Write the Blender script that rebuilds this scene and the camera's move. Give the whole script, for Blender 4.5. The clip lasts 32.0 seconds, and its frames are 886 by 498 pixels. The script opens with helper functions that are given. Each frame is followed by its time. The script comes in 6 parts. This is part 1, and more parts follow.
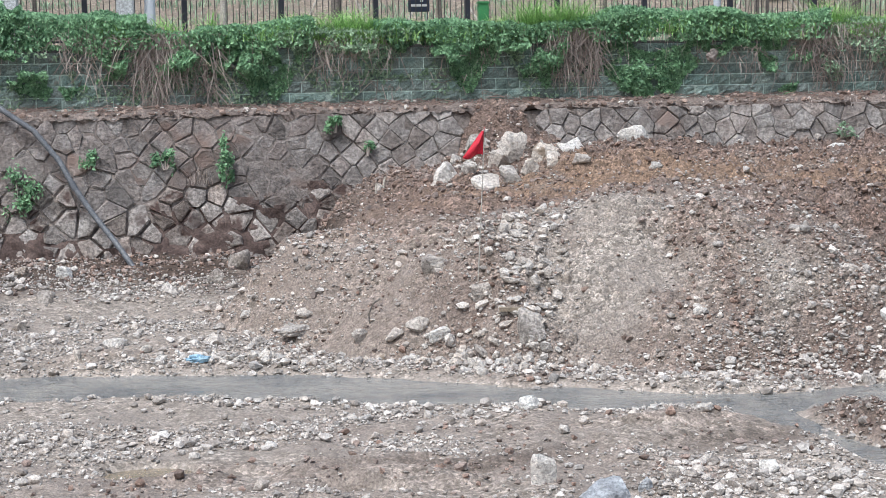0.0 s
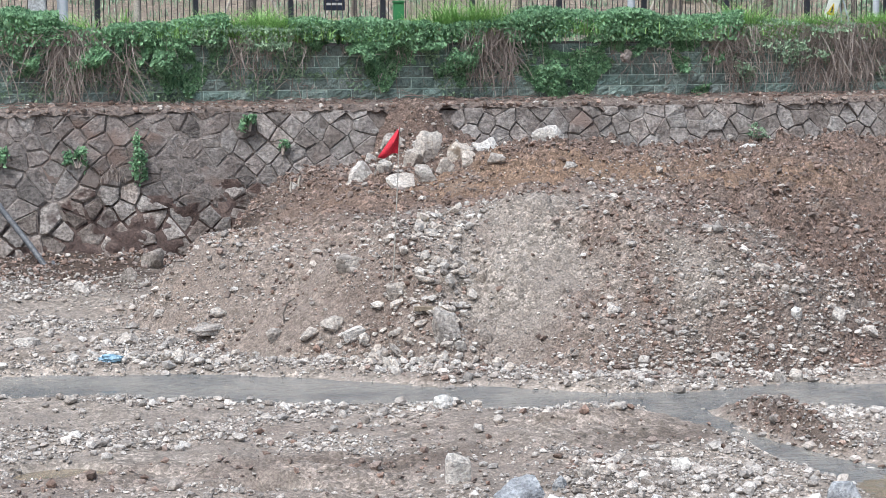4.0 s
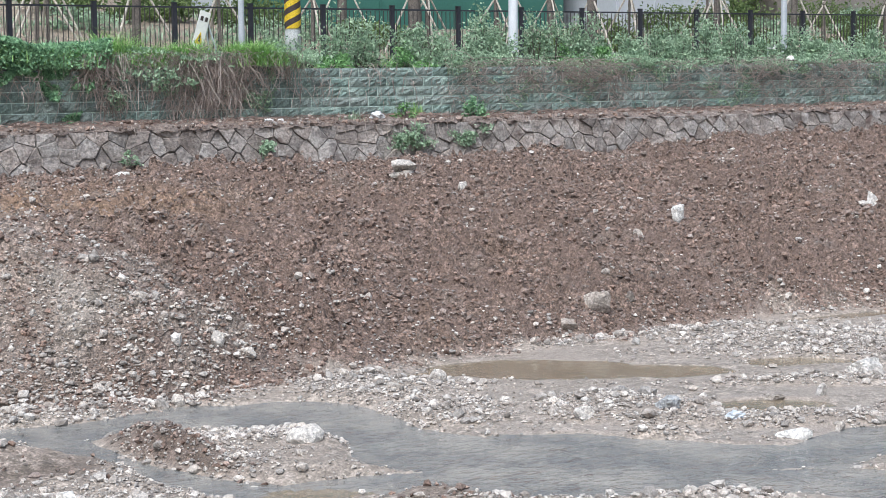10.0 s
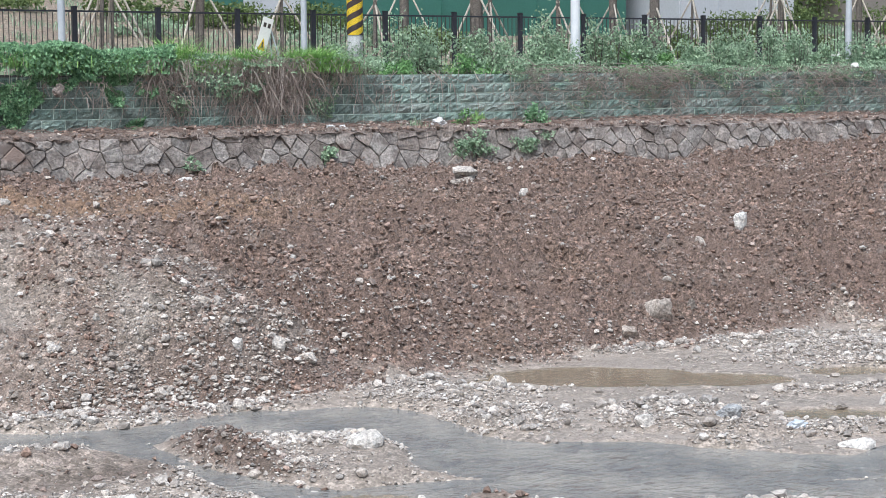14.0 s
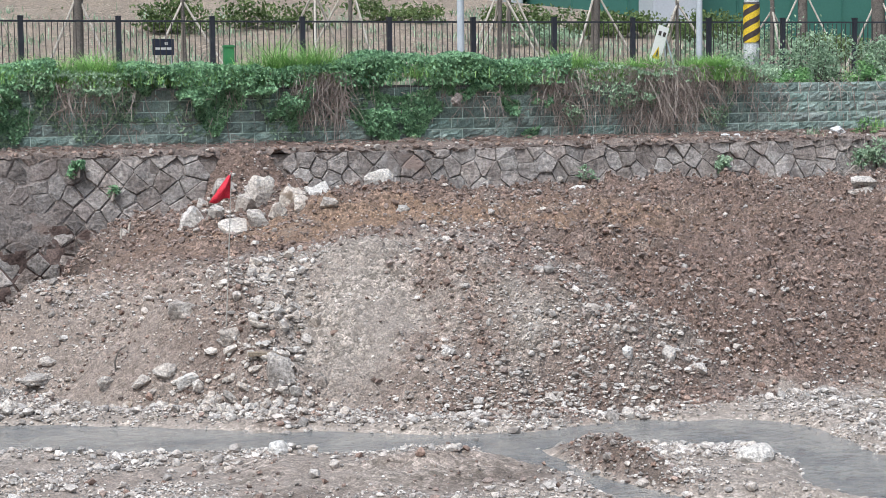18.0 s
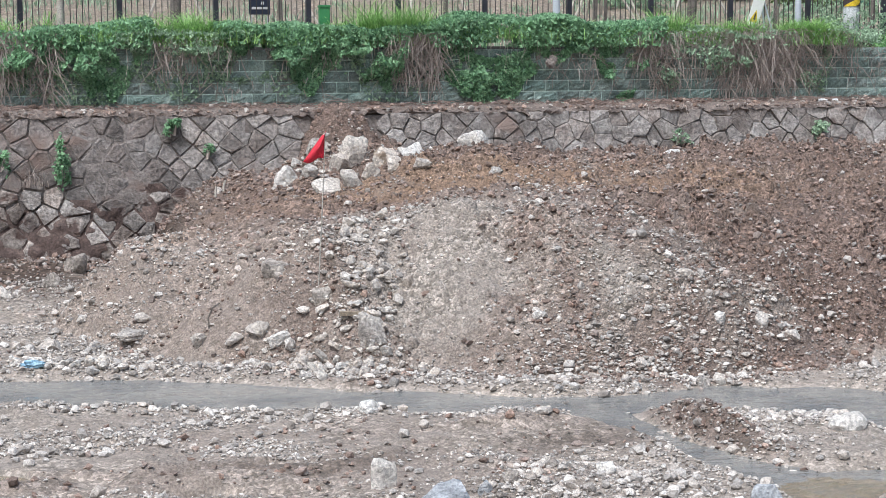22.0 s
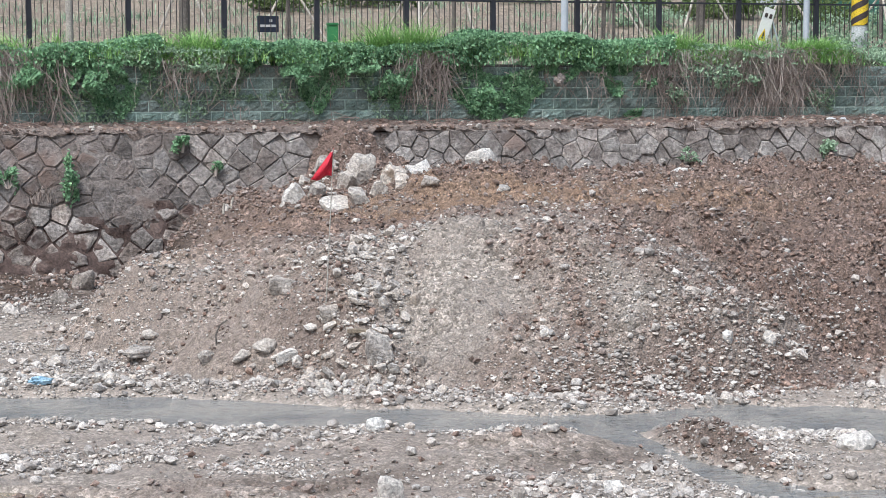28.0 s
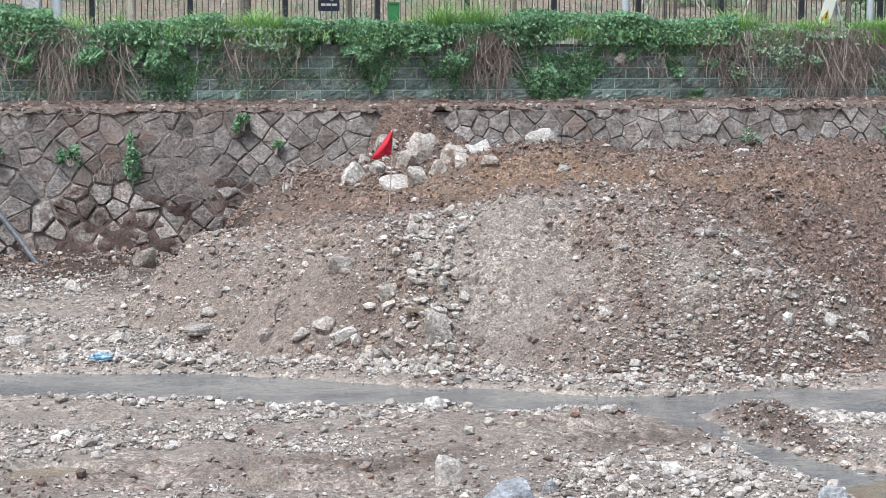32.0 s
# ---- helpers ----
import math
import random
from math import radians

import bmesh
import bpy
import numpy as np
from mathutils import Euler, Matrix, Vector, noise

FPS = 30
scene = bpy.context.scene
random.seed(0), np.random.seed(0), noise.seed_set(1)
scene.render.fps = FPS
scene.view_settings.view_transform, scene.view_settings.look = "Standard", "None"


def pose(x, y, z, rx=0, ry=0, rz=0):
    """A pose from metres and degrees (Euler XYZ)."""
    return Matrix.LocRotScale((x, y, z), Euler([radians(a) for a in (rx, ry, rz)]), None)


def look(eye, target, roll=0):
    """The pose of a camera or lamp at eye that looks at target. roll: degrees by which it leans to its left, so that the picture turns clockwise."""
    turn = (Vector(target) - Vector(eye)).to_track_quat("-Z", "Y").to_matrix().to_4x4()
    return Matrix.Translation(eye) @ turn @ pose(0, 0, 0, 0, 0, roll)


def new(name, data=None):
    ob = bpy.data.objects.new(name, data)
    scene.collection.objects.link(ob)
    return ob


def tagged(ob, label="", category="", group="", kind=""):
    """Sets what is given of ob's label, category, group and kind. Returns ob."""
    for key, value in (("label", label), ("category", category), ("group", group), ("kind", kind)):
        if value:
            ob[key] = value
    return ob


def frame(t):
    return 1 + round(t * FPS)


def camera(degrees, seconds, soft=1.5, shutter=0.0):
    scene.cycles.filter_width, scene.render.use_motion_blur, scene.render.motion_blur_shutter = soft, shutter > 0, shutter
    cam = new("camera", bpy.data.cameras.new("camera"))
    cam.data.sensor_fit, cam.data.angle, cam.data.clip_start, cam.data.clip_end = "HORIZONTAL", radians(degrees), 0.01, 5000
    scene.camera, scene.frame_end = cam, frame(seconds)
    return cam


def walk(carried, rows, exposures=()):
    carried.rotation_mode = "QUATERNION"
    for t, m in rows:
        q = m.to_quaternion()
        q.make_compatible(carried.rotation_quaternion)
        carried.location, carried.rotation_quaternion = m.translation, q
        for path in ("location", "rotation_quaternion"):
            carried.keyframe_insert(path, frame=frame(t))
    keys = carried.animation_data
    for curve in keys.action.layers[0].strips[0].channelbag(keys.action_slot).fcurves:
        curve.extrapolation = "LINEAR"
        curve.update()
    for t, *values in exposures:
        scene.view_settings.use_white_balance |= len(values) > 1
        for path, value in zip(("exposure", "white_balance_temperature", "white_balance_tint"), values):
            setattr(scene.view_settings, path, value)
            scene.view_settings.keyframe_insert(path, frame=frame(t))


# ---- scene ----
cam = camera(28.07, 32.0, soft=0.8)
EYE = 4.2   # eye above the water of the stream
# seconds, turn, tilt, lean: the camera stands still on the near bank and is swung by hand
ROWS = [
    (0, -9.339, -6.5, 0.93),
    (0.5, -9.871, -6.01, 0.93),
    (1, -10.426, -6.567, 0.918),
    (1.5, -9.973, -6.597, 0.846),
    (2, -9.907, -6.622, 0.716),
    (2.5, -9.517, -6.224, 0.632),
    (4.5, -13.826, -6.751, 0.629),
    (5, -15.833, -6.952, 0.859),
    (5.5, -17.457, -7.448, 0.855),
    (6, -18.189, -7.504, 0.766),
    (6.5, -18.973, -7.16, 0.505),
    (7, -22.521, -6.865, 0.059),
    (7.5, -25.967, -6.389, 0.123),
    (8, -28.527, -6.658, 0.391),
    (8.5, -29.869, -5.733, 0.403),
    (9, -30.071, -5.232, 0.473),
    (9.5, -31.006, -5.781, 0.515),
    (10, -32.11, -5.841, 0.534),
    (10.5, -32.751, -5.788, 0.525),
    (11, -33.756, -6.193, 0.448),
    (11.5, -34.499, -5.854, 0.449),
    (12, -38.292, -5.75, 0.214),
    (12.5, -42.045, -5.329, -0.057),
    (13, -40.705, -5.429, -0.047),
    (13.5, -35.705, -5.469, 0.164),
    (14, -30.124, -5.616, 0.436),
    (14.5, -27.436, -5.701, 0.483),
    (15, -25.625, -5.687, 0.691),
    (15.5, -22.445, -5.615, 1.183),
    (17.5, -17.377, -5.152, 0.813),
    (18, -17.485, -5.209, 0.73),
    (18.5, -16.216, -5.347, 0.289),
    (19, -14.471, -5.682, 0.045),
    (19.5, -13.199, -5.732, 0.35),
    (20, -13.852, -6.299, 0.556),
    (20.5, -14.328, -6.646, 0.521),
    (21, -14.757, -6.858, 0.299),
    (21.5, -14.904, -7.344, 0.195),
    (22, -14.441, -6.417, 0.234),
    (22.5, -14.143, -5.912, 0.368),
    (23, -14.703, -6.061, 0.354),
    (23.5, -14.598, -5.923, 0.284),
    (24, -14.839, -5.778, 0.206),
    (24.5, -14.742, -5.757, 0.169),
    (25, -14.813, -5.741, 0.058),
    (25.5, -15.027, -5.867, -0.126),
    (27.5, -14.554, -5.567, 0.038),
    (28, -14.18, -5.843, 0.096),
    (28.5, -13.184, -5.751, 0.015),
    (29, -12.874, -5.695, 0.034),
    (29.5, -12.081, -5.676, 0.199),
    (30, -11.973, -5.693, 0.352),
    (30.5, -12.033, -5.975, 0.313),
    (31, -12.246, -6.621, 0.177),
    (31.5, -12.442, -6.883, 0.111),
    (32, -12.239, -6.502, -0.068),
]
walk(cam, [(t, pose(0, 0, EYE, 90 + tilt, lean, turn)) for t, turn, tilt, lean in ROWS])

# ---- overcast daylight ----
world = bpy.data.worlds.new("overcast_sky")
scene.world = world
world.use_nodes = True
wn = world.node_tree.nodes
sky = wn.new("ShaderNodeTexSky")
sky.sky_type = "NISHITA"
sky.sun_disc = False
sky.sun_elevation = radians(62)
sky.sun_rotation = radians(226)
sky.air_density, sky.dust_density, sky.ozone_density = 1.5, 4.0, 1.0
soft_sky = wn.new("ShaderNodeHueSaturation")
soft_sky.inputs["Saturation"].default_value = 0.95
world.node_tree.links.new(sky.outputs["Color"], soft_sky.inputs["Color"])
world.node_tree.links.new(soft_sky.outputs["Color"], wn["Background"].inputs["Color"])
wn["Background"].inputs["Strength"].default_value = 0.105

sun_data = bpy.data.lights.new("sun", "SUN")
sun_data.energy, sun_data.angle, sun_data.color = 2.3, radians(20), (0.925, 0.985, 1.035)
sun = new("sun", sun_data)
sun.matrix_world = look((-13.7, -13.2, 40), (0, 0, 4.2))
scene.view_settings.exposure = 0.53


# ---- materials ----
def nodes_of(name):
    m = bpy.data.materials.new(name)
    m.use_nodes = True
    return m, m.node_tree.nodes, m.node_tree.links, m.node_tree.nodes["Principled BSDF"]


def ramp(n, stops):
    r = n.new("ShaderNodeValToRGB")
    while len(r.color_ramp.elements) < len(stops):
        r.color_ramp.elements.new(0.5)
    for e, (p, c) in zip(r.color_ramp.elements, stops):
        e.position, e.color = p, (*c, 1)
    return r


def noise_tex(n, l, scale, detail=6.0, rough=0.6, coord="Object"):
    t = n.new("ShaderNodeTexNoise")
    t.inputs["Scale"].default_value, t.inputs["Detail"].default_value, t.inputs["Roughness"].default_value = scale, detail, rough
    place = n.new("ShaderNodeNewGeometry").outputs["Position"] if coord == "World" else n.new("ShaderNodeTexCoord").outputs[coord]
    l.new(place, t.inputs["Vector"])
    return t


def mixc(n, l, fac, a, b, mode="MIX"):
    m = n.new("ShaderNodeMix")
    m.data_type, m.blend_type = "RGBA", mode
    for key, v in ((0, fac), (6, a), (7, b)):
        if hasattr(v, "is_linked"):
            l.new(v, m.inputs[key])
        else:
            m.inputs[key].default_value = v if key == 0 else (*v, 1)
    return m.outputs[2]


def bump(n, l, b, height, strength, distance):
    x = n.new("ShaderNodeBump")
    x.inputs["Strength"].default_value, x.inputs["Distance"].default_value = strength, distance
    l.new(height, x.inputs["Height"])
    l.new(x.outputs["Normal"], b.inputs["Normal"])


def surface(name, colours, scale=4.0, rough=0.85, fine=40.0, relief=0.3, depth=0.01, spread=0.0, island=False, metal=0.0, spots=None, coord="Object", grit=(0.6, 1.3)):
    """A mottled surface: a ramp of colours over coarse noise, grain over fine noise; spread varies it from piece to piece."""
    m, n, l, b = nodes_of(name)
    big, small = noise_tex(n, l, scale, coord=coord), noise_tex(n, l, fine, 4.0, 0.7, coord=coord)
    k = len(colours)
    r = ramp(n, [(0.3 + 0.4 * i / max(1, k - 1), c) for i, c in enumerate(colours)])
    l.new(big.outputs["Fac"], r.inputs["Fac"])
    grain = ramp(n, [(0.37, (grit[0],) * 3), (0.63, (grit[1],) * 3)])
    l.new(small.outputs["Fac"], grain.inputs["Fac"])
    col = mixc(n, l, 1.0, r.outputs["Color"], grain.outputs["Color"], "MULTIPLY")
    if spots:
        st = noise_tex(n, l, spots[1], 3.0, 0.6, coord=coord)
        sr = ramp(n, [(spots[2], (0, 0, 0)), (spots[2] + 0.08, (1, 1, 1))])
        l.new(st.outputs["Fac"], sr.inputs["Fac"])
        col = mixc(n, l, sr.outputs["Color"], col, spots[0])
    if spread:
        src = n.new("ShaderNodeNewGeometry").outputs["Random Per Island"] if island else n.new("ShaderNodeObjectInfo").outputs["Random"]
        hs = n.new("ShaderNodeHueSaturation")
        mr = n.new("ShaderNodeMapRange")
        mr.inputs[3].default_value, mr.inputs[4].default_value = 1 - spread, 1 + spread
        l.new(src, mr.inputs[0])
        l.new(mr.outputs[0], hs.inputs["Value"])
        sat = n.new("ShaderNodeMath")
        sat.operation = "MULTIPLY_ADD"
        sat.inputs[1].default_value, sat.inputs[2].default_value = -0.6, 1.25
        pp = n.new("ShaderNodeMath")
        pp.operation = "FRACT"
        pm = n.new("ShaderNodeMath")
        pm.operation = "MULTIPLY"
        pm.inputs[1].default_value = 7.31
        l.new(src, pm.inputs[0])
        l.new(pm.outputs[0], pp.inputs[0])
        l.new(pp.outputs[0], sat.inputs[0])
        l.new(sat.outputs[0], hs.inputs["Saturation"])
        l.new(col, hs.inputs["Color"])
        col = hs.outputs["Color"]
    l.new(col, b.inputs["Base Color"])
    b.inputs["Roughness"].default_value, b.inputs["Metallic"].default_value = rough, metal
    if relief:
        bump(n, l, b, small.outputs["Fac"], relief, depth)
    return m


def leafy(name, dark, light, scale=1.5):
    m, n, l, b = nodes_of(name)
    t = noise_tex(n, l, scale, 3.0)
    g = n.new("ShaderNodeNewGeometry").outputs["Random Per Island"]
    mid = n.new("ShaderNodeMath")
    mid.operation = "MULTIPLY_ADD"
    mid.inputs[1].default_value = 0.55
    l.new(g, mid.inputs[0])
    half = n.new("ShaderNodeMath")
    half.operation = "MULTIPLY_ADD"
    half.inputs[1].default_value, half.inputs[2].default_value = 0.9, -0.2
    l.new(t.outputs["Fac"], half.inputs[0])
    l.new(half.outputs[0], mid.inputs[2])
    r = ramp(n, [(0.1, dark), (0.9, light)])
    l.new(mid.outputs[0], r.inputs["Fac"])
    l.new(r.outputs["Color"], b.inputs["Base Color"])
    b.inputs["Roughness"].default_value, b.inputs["Specular IOR Level"].default_value = 0.7, 0.22
    tr = n.new("ShaderNodeBsdfTranslucent")
    l.new(r.outputs["Color"], tr.inputs["Color"])
    mx = n.new("ShaderNodeMixShader")
    mx.inputs[0].default_value = 0.25
    l.new(b.outputs[0], mx.inputs[1])
    l.new(tr.outputs[0], mx.inputs[2])
    l.new(mx.outputs[0], n["Material Output"].inputs["Surface"])
    return m


def ground_material():
    """Brown fill, ochre track, grey gravel and river sand by the zones laid out on the ground; wet near the water line."""
    m, n, l, b = nodes_of("earth")
    za = n.new("ShaderNodeAttribute")
    za.attribute_name = "zone"
    sep = n.new("ShaderNodeSeparateColor")
    l.new(za.outputs["Color"], sep.inputs[0])
    zb = n.new("ShaderNodeAttribute")
    zb.attribute_name = "cover"
    sepb = n.new("ShaderNodeSeparateColor")
    l.new(zb.outputs["Color"], sepb.inputs[0])
    big, mid, fine = noise_tex(n, l, 0.9, 6.0), noise_tex(n, l, 7.0, 8.0, 0.7), noise_tex(n, l, 38.0, 5.0, 0.75)

    def tone(c0, c1, src):
        r = ramp(n, [(0.32, c0), (0.68, c1)])
        l.new(src.outputs["Fac"], r.inputs["Fac"])
        return r.outputs["Color"]
    sand = mixc(n, l, 0.5, tone((0.23, 0.196, 0.172), (0.345, 0.302, 0.271), big), tone((0.185, 0.157, 0.137), (0.40, 0.352, 0.317), mid))
    soil = mixc(n, l, 0.5, tone((0.19, 0.133, 0.112), (0.29, 0.209, 0.178), big), tone((0.145, 0.10, 0.084), (0.36, 0.264, 0.226), mid))
    ochre = mixc(n, l, 0.5, tone((0.275, 0.18, 0.126), (0.41, 0.282, 0.205), big), tone((0.225, 0.146, 0.101), (0.46, 0.324, 0.24), mid))
    grey = mixc(n, l, 0.5, tone((0.29, 0.247, 0.219), (0.42, 0.37, 0.335), big), tone((0.23, 0.196, 0.173), (0.48, 0.43, 0.392), mid))
    col = mixc(n, l, sep.outputs[0], sand, soil)
    col = mixc(n, l, sep.outputs[1], col, ochre)
    col = mixc(n, l, sep.outputs[2], col, grey)
    col = mixc(n, l, sepb.outputs[0], col, tone((0.045, 0.03, 0.024), (0.10, 0.07, 0.055), mid))     # dark damp earth
    col = mixc(n, l, sepb.outputs[1], col, tone((0.255, 0.205, 0.163), (0.40, 0.335, 0.272), mid))        # thin dry turf
    col = mixc(n, l, sepb.outputs[2], col, tone((0.25, 0.213, 0.185), (0.385, 0.334, 0.296), mid))   # soaked mud, its colour paled to carry the sky's sheen
    grain = ramp(n, [(0.36, (0.55, 0.55, 0.55)), (0.64, (1.38, 1.38, 1.38))])
    l.new(fine.outputs["Fac"], grain.inputs["Fac"])
    col = mixc(n, l, 1.0, col, grain.outputs["Color"], "MULTIPLY")
    tc = n.new("ShaderNodeTexCoord")
    warp = n.new("ShaderNodeMix")
    warp.data_type, warp.blend_type = "RGBA", "ADD"
    warp.inputs[0].default_value = 0.12
    l.new(tc.outputs["Object"], warp.inputs[6])
    l.new(mid.outputs["Color"], warp.inputs[7])
    heights = [noise_tex(n, l, 5.0, 2.0, 0.5).outputs["Fac"]]
    for scale, dark, pale in ((26.0, 0.72, 1.5), (11.0, 0.78, 1.3)):
        vor = n.new("ShaderNodeTexVoronoi")
        vor.inputs["Scale"].default_value = scale
        l.new(warp.outputs[2], vor.inputs["Vector"])
        each = n.new("ShaderNodeSeparateColor")
        l.new(vor.outputs["Color"], each.inputs[0])
        tint = ramp(n, [(0.15, (dark, dark, dark * 0.98)), (0.7, (1.08, 1.08, 1.08)), (0.97, (pale, pale, pale))])
        l.new(each.outputs[0], tint.inputs["Fac"])
        patch = ramp(n, [(0.40, (0.15, 0.15, 0.15)), (0.56, (1, 1, 1))])
        l.new(big.outputs["Fac"], patch.inputs["Fac"])
        col = mixc(n, l, patch.outputs["Color"], col, tint.outputs["Color"], "MULTIPLY")
        h = n.new("ShaderNodeMath")
        h.operation = "MULTIPLY_ADD"
        h.inputs[1].default_value = -1.1 if scale < 20 else -0.6
        l.new(vor.outputs["Distance"], h.inputs[0])
        l.new(heights[-1], h.inputs[2])
        heights.append(h.outputs[0])
    l.new(col, b.inputs["Base Color"])
    gloss = n.new("ShaderNodeMapRange")
    gloss.inputs[3].default_value, gloss.inputs[4].default_value = 0.95, 0.35
    l.new(sepb.outputs[2], gloss.inputs[0])
    l.new(gloss.outputs[0], b.inputs["Roughness"])
    h = n.new("ShaderNodeMath")
    h.operation = "MULTIPLY_ADD"
    h.inputs[1].default_value = 0.2
    l.new(fine.outputs["Fac"], h.inputs[0])
    l.new(heights[-1], h.inputs[2])
    bump(n, l, b, h.outputs[0], 1.0, 0.065)
    calm = n.new("ShaderNodeMapRange")
    calm.inputs[3].default_value, calm.inputs[4].default_value = 1.0, 0.1
    l.new(sepb.outputs[2], calm.inputs[0])
    loose = n.new("ShaderNodeMapRange")                  # trodden sand lies smoother than dumped earth
    loose.inputs[3].default_value, loose.inputs[4].default_value = 0.42, 1.0
    l.new(sep.outputs[0], loose.inputs[0])
    both = n.new("ShaderNodeMath")
    both.operation = "MULTIPLY"
    l.new(calm.outputs[0], both.inputs[0])
    l.new(loose.outputs[0], both.inputs[1])
    l.new(both.outputs[0], b.inputs["Normal"].links[0].from_node.inputs["Strength"])
    return m


def water_material(name, tint, pale, clear, waves):
    """Shallow silty water: waves lists (scale, stretch across the flow, height) of its ripples."""
    m, n, l, b = nodes_of(name)
    silt = noise_tex(n, l, 0.9, 5.0, 0.6)
    shade = ramp(n, [(0.38, tint), (0.62, pale)])
    l.new(silt.outputs["Fac"], shade.inputs["Fac"])
    l.new(shade.outputs["Color"], b.inputs["Base Color"])
    b.inputs["Roughness"].default_value, b.inputs["IOR"].default_value = 0.08, 1.33
    b.inputs["Transmission Weight"].default_value = clear
    tc = n.new("ShaderNodeTexCoord")
    total = None
    for scale, stretch, high in waves:
        mp = n.new("ShaderNodeMapping")
        mp.inputs["Scale"].default_value = (1.0, stretch, 1.0)
        l.new(tc.outputs["Object"], mp.inputs["Vector"])
        t = n.new("ShaderNodeTexNoise")
        t.inputs["Scale"].default_value, t.inputs["Detail"].default_value, t.inputs["Distortion"].default_value = scale, 3.0, 0.7
        l.new(mp.outputs["Vector"], t.inputs["Vector"])
        h = n.new("ShaderNodeMath")
        h.operation = "MULTIPLY_ADD"
        h.inputs[1].default_value, h.inputs[2].default_value = high, 0.0
        l.new(t.outputs["Fac"], h.inputs[0])
        if total is not None:
            l.new(total, h.inputs[2])
        total = h.outputs[0]
    bump(n, l, b, total, 1.0, 1.0)
    return m


EARTH = ground_material()
WATER = water_material("stream_water", (0.215, 0.226, 0.232), (0.37, 0.363, 0.345), 0.35, ((1.8, 1.6, 0.09), (6.0, 1.7, 0.075), (15.0, 1.4, 0.022)))
POOL = water_material("pool_water", (0.26, 0.215, 0.155), (0.37, 0.312, 0.235), 0.55, ((1.5, 1.3, 0.02), (6.0, 1.6, 0.008)))
PEBBLE = surface("river_pebble", [(0.25, 0.22, 0.20), (0.43, 0.392, 0.365), (0.64, 0.605, 0.575)], 6.0, 0.8, 60.0, 0.3, 0.006, 0.42, True)
STONE = surface("river_stone", [(0.38, 0.338, 0.31), (0.53, 0.485, 0.45), (0.69, 0.645, 0.61)], 3.0, 0.8, 24.0, 0.9, 0.05, 0.28, coord="World")
PALE_ROCK = surface("broken_rock", [(0.42, 0.37, 0.335), (0.58, 0.53, 0.49), (0.74, 0.70, 0.66)], 2.5, 0.85, 24.0, 0.9, 0.05, 0.12, spots=((0.30, 0.25, 0.21), 4.0, 0.58), coord="World")
WHITE_ROCK = surface("white_boulder", [(0.60, 0.565, 0.535), (0.73, 0.70, 0.675), (0.82, 0.80, 0.78)], 2.5, 0.75, 24.0, 0.9, 0.05, 0.05, coord="World")
TAN_ROCK = surface("tan_rock", [(0.28, 0.238, 0.208), (0.43, 0.378, 0.34), (0.57, 0.515, 0.47)], 3.0, 0.85, 24.0, 0.9, 0.05, 0.1, coord="World")
GREY_ROCK = surface("blue_grey_slab", [(0.26, 0.27, 0.29), (0.40, 0.42, 0.45), (0.52, 0.54, 0.57)], 3.5, 0.7, 24.0, 0.9, 0.05, 0.08, coord="World")
CLOD = surface("soil_clod", [(0.165, 0.119, 0.102), (0.26, 0.193, 0.166), (0.36, 0.277, 0.241)], 5.0, 0.95, 50.0, 0.6, 0.012, 0.42, True)
MASONRY = surface("masonry_stone", [(0.19, 0.163, 0.153), (0.29, 0.257, 0.243), (0.42, 0.385, 0.367)], 3.0, 0.9, 16.0, 1.0, 0.05, 0.24, spots=((0.24, 0.19, 0.172), 1.0, 0.6), coord="World")
MORTAR = surface("earthy_mortar", [(0.155, 0.128, 0.117), (0.245, 0.212, 0.198), (0.34, 0.305, 0.287)], 1.6, 0.95, 16.0, 0.9, 0.05)
BLOCK = surface("green_split_block", [(0.15, 0.208, 0.195), (0.23, 0.305, 0.284), (0.335, 0.41, 0.384)], 3.0, 0.9, 34.0, 0.8, 0.025, 0.24, spots=((0.15, 0.135, 0.125), 2.0, 0.66), coord="World")
BLOCK_FAR = surface("green_split_block_far", [(0.15, 0.208, 0.195), (0.23, 0.305, 0.284), (0.335, 0.41, 0.384)], 3.0, 0.9, 34.0, 0.8, 0.025, 0.24, True, spots=((0.15, 0.135, 0.125), 2.0, 0.66))
JOINT = surface("pale_green_joint", [(0.38, 0.51, 0.47), (0.54, 0.68, 0.63), (0.68, 0.80, 0.74)], 2.5, 0.9, 30.0, 0.4, 0.01)
IVY = leafy("ivy_leaf", (0.042, 0.12, 0.064), (0.40, 0.66, 0.40))
KUDZU = leafy("broad_leaf", (0.05, 0.14, 0.05), (0.33, 0.58, 0.26))
GRASS = leafy("grass_blade", (0.13, 0.28, 0.085), (0.43, 0.68, 0.26), 2.5)
WEED = leafy("grey_green_weed", (0.115, 0.20, 0.125), (0.50, 0.66, 0.48), 2.0)
HEDGE = leafy("hedge_leaf", (0.045, 0.085, 0.032), (0.20, 0.27, 0.11), 1.0)
DRY = leafy("dry_vine", (0.19, 0.15, 0.138), (0.64, 0.56, 0.52), 2.0)
IRON = surface("dark_blue_fence_paint", [(0.022, 0.024, 0.035), (0.035, 0.038, 0.052)], 6.0, 0.45, 60.0, 0.1, 0.002, grit=(0.93, 1.06))
PICKET = surface("rust_brown_picket", [(0.04, 0.036, 0.036), (0.07, 0.062, 0.06)], 6.0, 0.55, 60.0, 0.1, 0.002)
